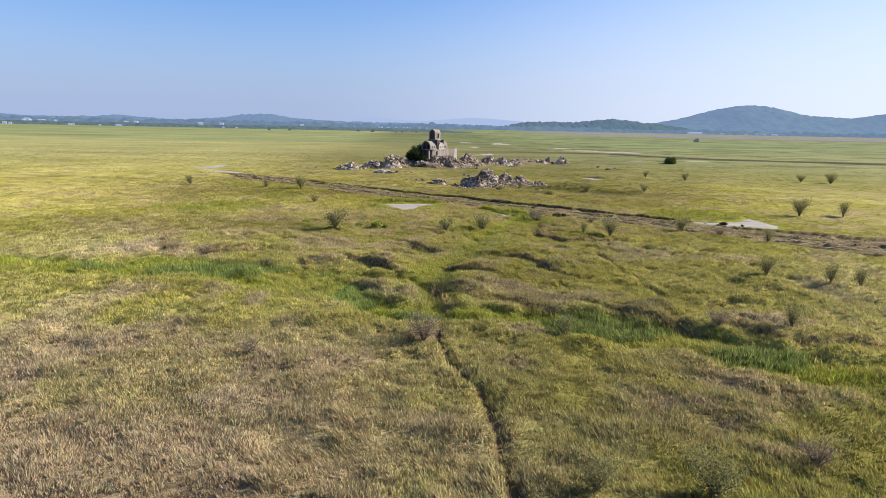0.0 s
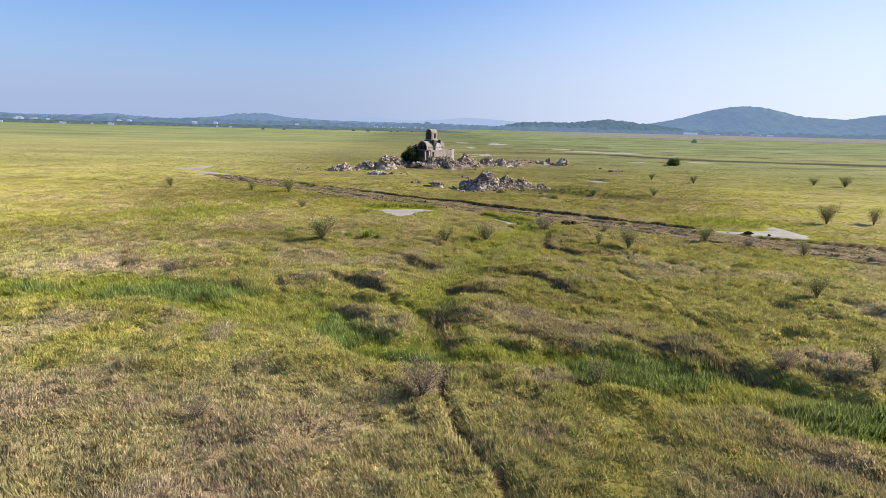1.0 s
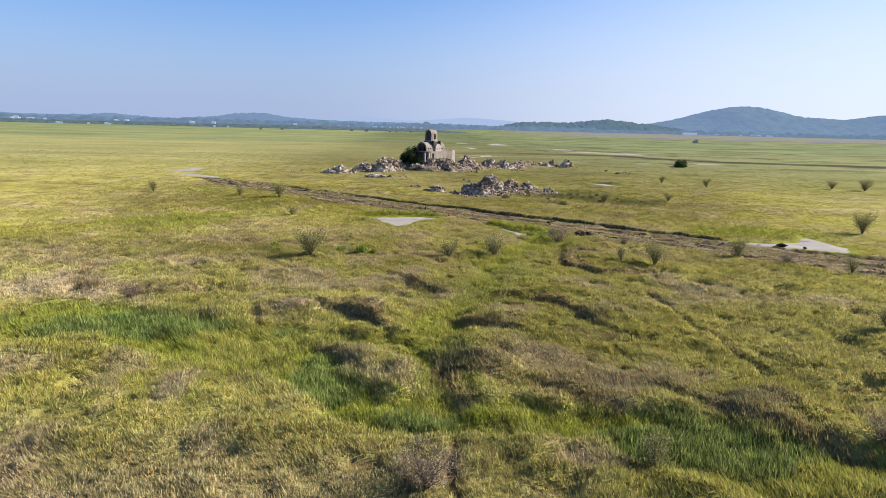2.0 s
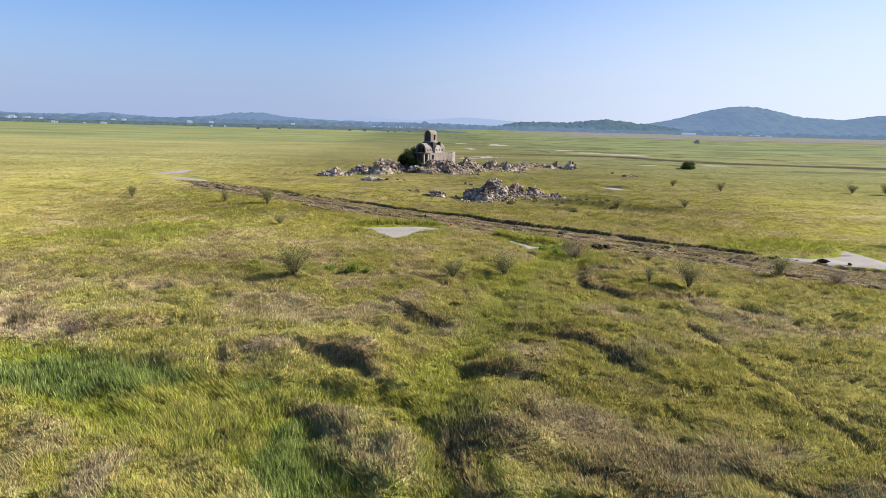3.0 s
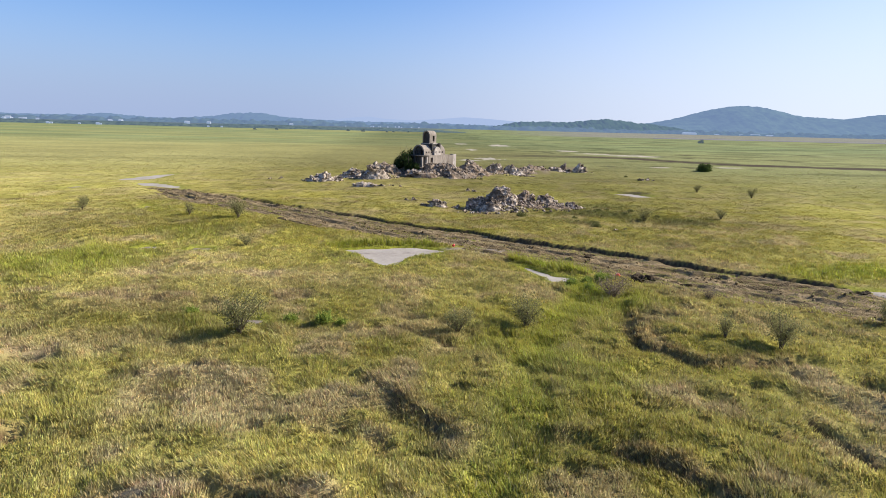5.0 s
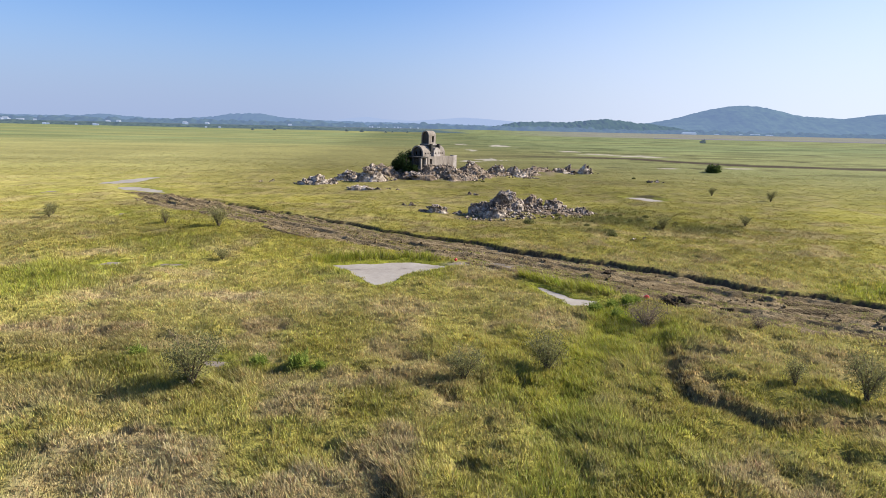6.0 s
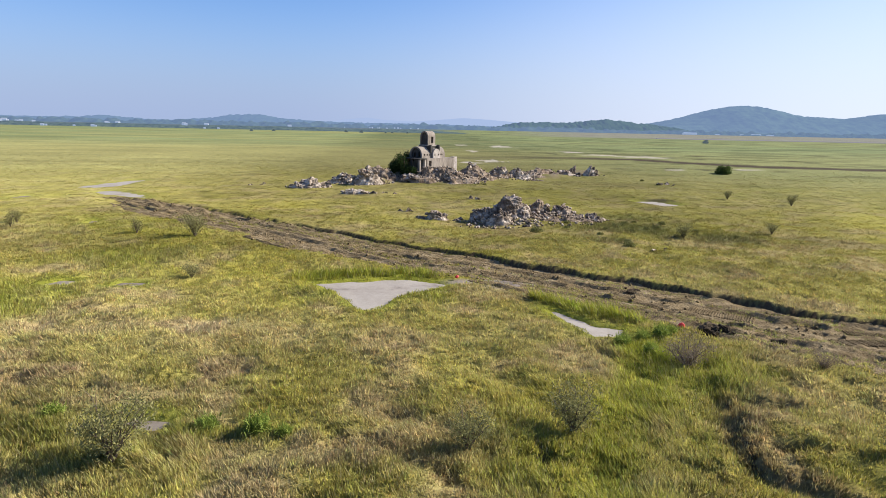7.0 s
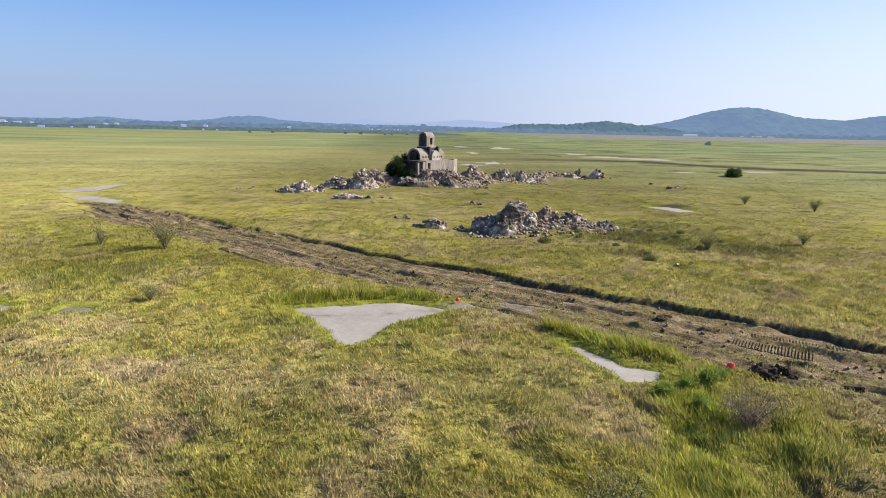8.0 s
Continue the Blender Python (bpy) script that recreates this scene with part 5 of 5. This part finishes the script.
plant(shrub("far_tree", 12, 2.6, 1.8, 14, 2500, 0.26, FAR_LEAF, "small hazy green tree far out on the meadow", "tree", "far trees", 0.02, 0.1, True),
      [(264, 580, 1.4), (-177, 815, 0.8), (-160, 860, 0.8), (-150, 995, 0.7), (-73, 900, 0.9), (-51, 870, 1.0), (-20, 860, 0.6), (-12, 900, 0.6), (8, 900, 0.6)])
plant(shrub("scrub_bush", 13, 1.1, 0.9, 10, 2200, 0.11, LEAF_SCRUB, "low dark olive scrub bush beside the rocks", "bush", "scrub bushes", 0.02, 0.13, True),
      [(13.9, 97.0, 0.65), (19.3, 94.8, 0.50), (20.0, 89.4, 0.85), (26.6, 95.2, 0.50), (28.6, 103.5, 0.65), (22.5, 100.2, 0.65), (24.6, 103.4, 0.72), (17.4, 99.2, 0.50), (30.2, 99.0, 0.58), (25.5, 99.5, 0.58), (18.0, 101.5, 0.58), (9.0, 101.6, 0.36), (15.5, 147.6, 0.58), (48, 160, 0.65), (16.2, 100.8, 0.5), (21.0, 98.6, 0.5), (23.2, 97.4, 0.6), (27.2, 101.2, 0.55), (29.0, 96.4, 0.5), (32.4, 95.2, 0.6), (26.0, 104.6, 0.5), (19.0, 92.6, 0.5), (20.6, 91.4, 0.6), (23.8, 101.8, 0.5)])
plant(shrub("ruin_tree", 9, 3.6, 1.5, 16, 5200, 0.24, LEAF_DENSE, "dark green leafy tree growing against the ruin", "tree", "trees by the ruin", 0.05, 0.09, True),
      [(0.9, 153.0, 0.95), (2.3, 155.6, 1.05), (-0.2, 155.0, 0.75), (1.9, 151.2, 0.72), (-1.6, 153.3, 0.5), (3.1, 150.6, 0.5)])

# ---------------------------------------------------------------- red litter
for x, y, size in ((15.05, 68.15, 0.23), (4.75, 77.9, 0.14)):
    ob = new("plastic_bag", link("plastic_bag", hull(int(x * 7), 70, (1, 0.7, 0.8), 0), RED))
    ob.matrix_basis = pose(x, y, height_at(x, y) + size * 0.6 + 0.12, 0, 0, 30) @ Matrix.Diagonal((size, size, size, 1))
    tagged(ob, "crumpled red plastic bag lying at the track edge", "litter", "red litter")


# ---------------------------------------------------------------- distance
def hill(name, knots, at, deep, mat, label, rough, fine):
    k = (at - 44) / 3956.0
    kx = np.array([1.6 + (q[0] - 1.6) * k for q in knots])
    kz = np.array([9.4 + (q[1] - 9.4) * k for q in knots])
    xs = np.linspace(kx[0], kx[-1], 420)
    top = np.interp(xs, kx, kz)
    w = 9
    top = np.convolve(np.pad(top, w, mode="edge"), np.hanning(2 * w + 1) / np.hanning(2 * w + 1).sum(), "valid")
    ys = np.linspace(at - deep, at + deep, 25)
    HX, HY = np.meshgrid(xs, ys)
    f = 1 - np.abs(HY - at) / deep
    z = top[None] * smooth(0, 1, f) * (1 - rough * 0.5 + rough * fbm(HX / 120, HY / 120, 120, 4) * smooth(0, 0.4, 1 - f) + rough * 0.5 * (f > 0.9))
    z = z + fine * (fbm(HX / 14, HY / 14, 125, 3) - 0.5) * smooth(0, 0.2, f) - 1
    ob = new(name, sheet(name, xs, ys, z, mat))
    return tagged(ob, label, "hills", kind="structure")


# blue haze colour that the hill and tree materials glow with
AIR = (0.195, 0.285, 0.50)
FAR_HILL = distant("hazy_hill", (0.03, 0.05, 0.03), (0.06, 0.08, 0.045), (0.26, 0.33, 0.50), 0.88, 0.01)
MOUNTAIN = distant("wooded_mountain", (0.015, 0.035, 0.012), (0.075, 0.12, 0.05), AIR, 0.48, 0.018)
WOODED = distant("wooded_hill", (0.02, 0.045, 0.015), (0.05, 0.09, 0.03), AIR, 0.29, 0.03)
LEFT_HILL = distant("blue_hazed_hill", (0.02, 0.045, 0.02), (0.05, 0.08, 0.04), AIR, 0.52, 0.02)
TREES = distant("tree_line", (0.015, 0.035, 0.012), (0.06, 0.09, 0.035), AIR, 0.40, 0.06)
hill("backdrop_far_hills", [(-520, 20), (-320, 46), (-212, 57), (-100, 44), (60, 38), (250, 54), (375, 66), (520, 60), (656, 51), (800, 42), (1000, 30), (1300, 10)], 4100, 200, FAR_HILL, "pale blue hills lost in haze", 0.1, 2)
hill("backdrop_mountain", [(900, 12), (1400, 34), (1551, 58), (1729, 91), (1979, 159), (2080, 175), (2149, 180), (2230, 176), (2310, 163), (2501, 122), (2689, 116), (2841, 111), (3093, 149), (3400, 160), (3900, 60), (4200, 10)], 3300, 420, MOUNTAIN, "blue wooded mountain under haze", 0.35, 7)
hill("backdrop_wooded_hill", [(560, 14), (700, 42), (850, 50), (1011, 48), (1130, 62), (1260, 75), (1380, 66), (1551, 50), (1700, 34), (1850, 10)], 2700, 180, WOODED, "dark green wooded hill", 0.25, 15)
hill("backdrop_left_hills", [(-2900, 12), (-2500, 36), (-2300, 22), (-1900, 26), (-1764, 40), (-1650, 26), (-1389, 18), (-1150, 34), (-1050, 52), (-922, 62), (-820, 58), (-722, 40), (-500, 28), (-100, 24), (300, 24), (700, 16)], 3000, 180, LEFT_HILL, "low wooded hills, blue with haze", 0.25, 12)
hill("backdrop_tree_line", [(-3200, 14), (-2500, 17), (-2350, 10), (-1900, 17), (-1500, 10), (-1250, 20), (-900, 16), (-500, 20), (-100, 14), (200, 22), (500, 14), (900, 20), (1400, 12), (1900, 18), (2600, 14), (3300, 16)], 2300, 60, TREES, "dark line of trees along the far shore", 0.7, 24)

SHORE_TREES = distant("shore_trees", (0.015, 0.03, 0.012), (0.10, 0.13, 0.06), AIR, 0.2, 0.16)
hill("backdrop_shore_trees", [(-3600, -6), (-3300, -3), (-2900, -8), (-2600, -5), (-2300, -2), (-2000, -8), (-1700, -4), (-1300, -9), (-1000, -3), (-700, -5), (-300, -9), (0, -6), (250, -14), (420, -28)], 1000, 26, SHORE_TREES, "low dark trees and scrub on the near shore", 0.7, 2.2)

# low dike along the far shore
bm = bmesh.new()
box(bm, 330, 1500, 845, 855, -1, 0.9)
dike = tagged(new("backdrop_dike", link("backdrop_dike", bm, SHORE)), "low brown earth dike along the far shore", "dike", kind="structure")


def house(wide, deep, tall, pitch, wall_mat, roof_mat, label, group):
    root = tagged(new("house"), label, "house", group)
    bm = bmesh.new()
    box(bm, -wide / 2, wide / 2, -deep / 2, deep / 2, -2, tall)
    part("wall", bm, wall_mat, root)
    bm = bmesh.new()
    a = [bm.verts.new(q) for q in ((-wide / 2 - 0.4, -deep / 2 - 0.4, tall), (wide / 2 + 0.4, -deep / 2 - 0.4, tall), (wide / 2 + 0.4, deep / 2 + 0.4, tall), (-wide / 2 - 0.4, deep / 2 + 0.4, tall), (-wide / 2, 0, tall + pitch), (wide / 2, 0, tall + pitch))]
    for f in ((0, 1, 5, 4), (2, 3, 4, 5), (1, 2, 5), (3, 0, 4), (3, 2, 1, 0)):
        bm.faces.new([a[i] for i in f])
    part("roof", bm, roof_mat, root)
    return root


hr = random.Random(3)
village = house(14, 10, 8, 3, WALL, ROOF, "white rendered village house with a grey roof", "village houses")
village.matrix_basis = pose(-898, 1560, 0.5, 0, 0, 10) @ Matrix.Scale(0.8, 4)
for k in range(14):
    x = hr.choice((-905, -890, -840, -800, -650, -465, -305)) + hr.gauss(0, 32)
    copy_thing(village, pose(x, 1560 + hr.uniform(-25, 25), 0.5, 0, 0, hr.uniform(-30, 30)) @ Matrix.Scale(hr.uniform(0.5, 0.8), 4))
for k in range(13):
    copy_thing(village, pose(hr.gauss(-70, 60), 2160 + hr.uniform(-25, 40), 0.5, 0, 0, hr.uniform(-30, 30)) @ Matrix.Scale(hr.uniform(0.28, 0.5), 4))
for x, size in ((-590, 0.34), (-582, 0.28), (-498, 0.28), (-493, 0.22), (-455, 0.2), (-430, 0.3), (-426, 0.22), (-277, 0.2), (-258, 0.2)):
    copy_thing(village, pose(x, 968, 0.5, 0, 0, 8) @ Matrix.Diagonal((1.3 * size, size, size, 1)))
shed = house(64, 20, 5, 3, WALL, TIN, "long pale factory shed below the mountain", "factory sheds")
shed.matrix_basis = pose(1010, 2240, 2, 0, 0, 4) @ Matrix.Scale(0.75, 4)
for x, s in ((1262, 0.7), (1316, 0.5), (1120, 0.35), (1215, 0.45)):
    copy_thing(shed, pose(x, 2260, 2, 0, 0, -5) @ Matrix.Scale(s, 4))
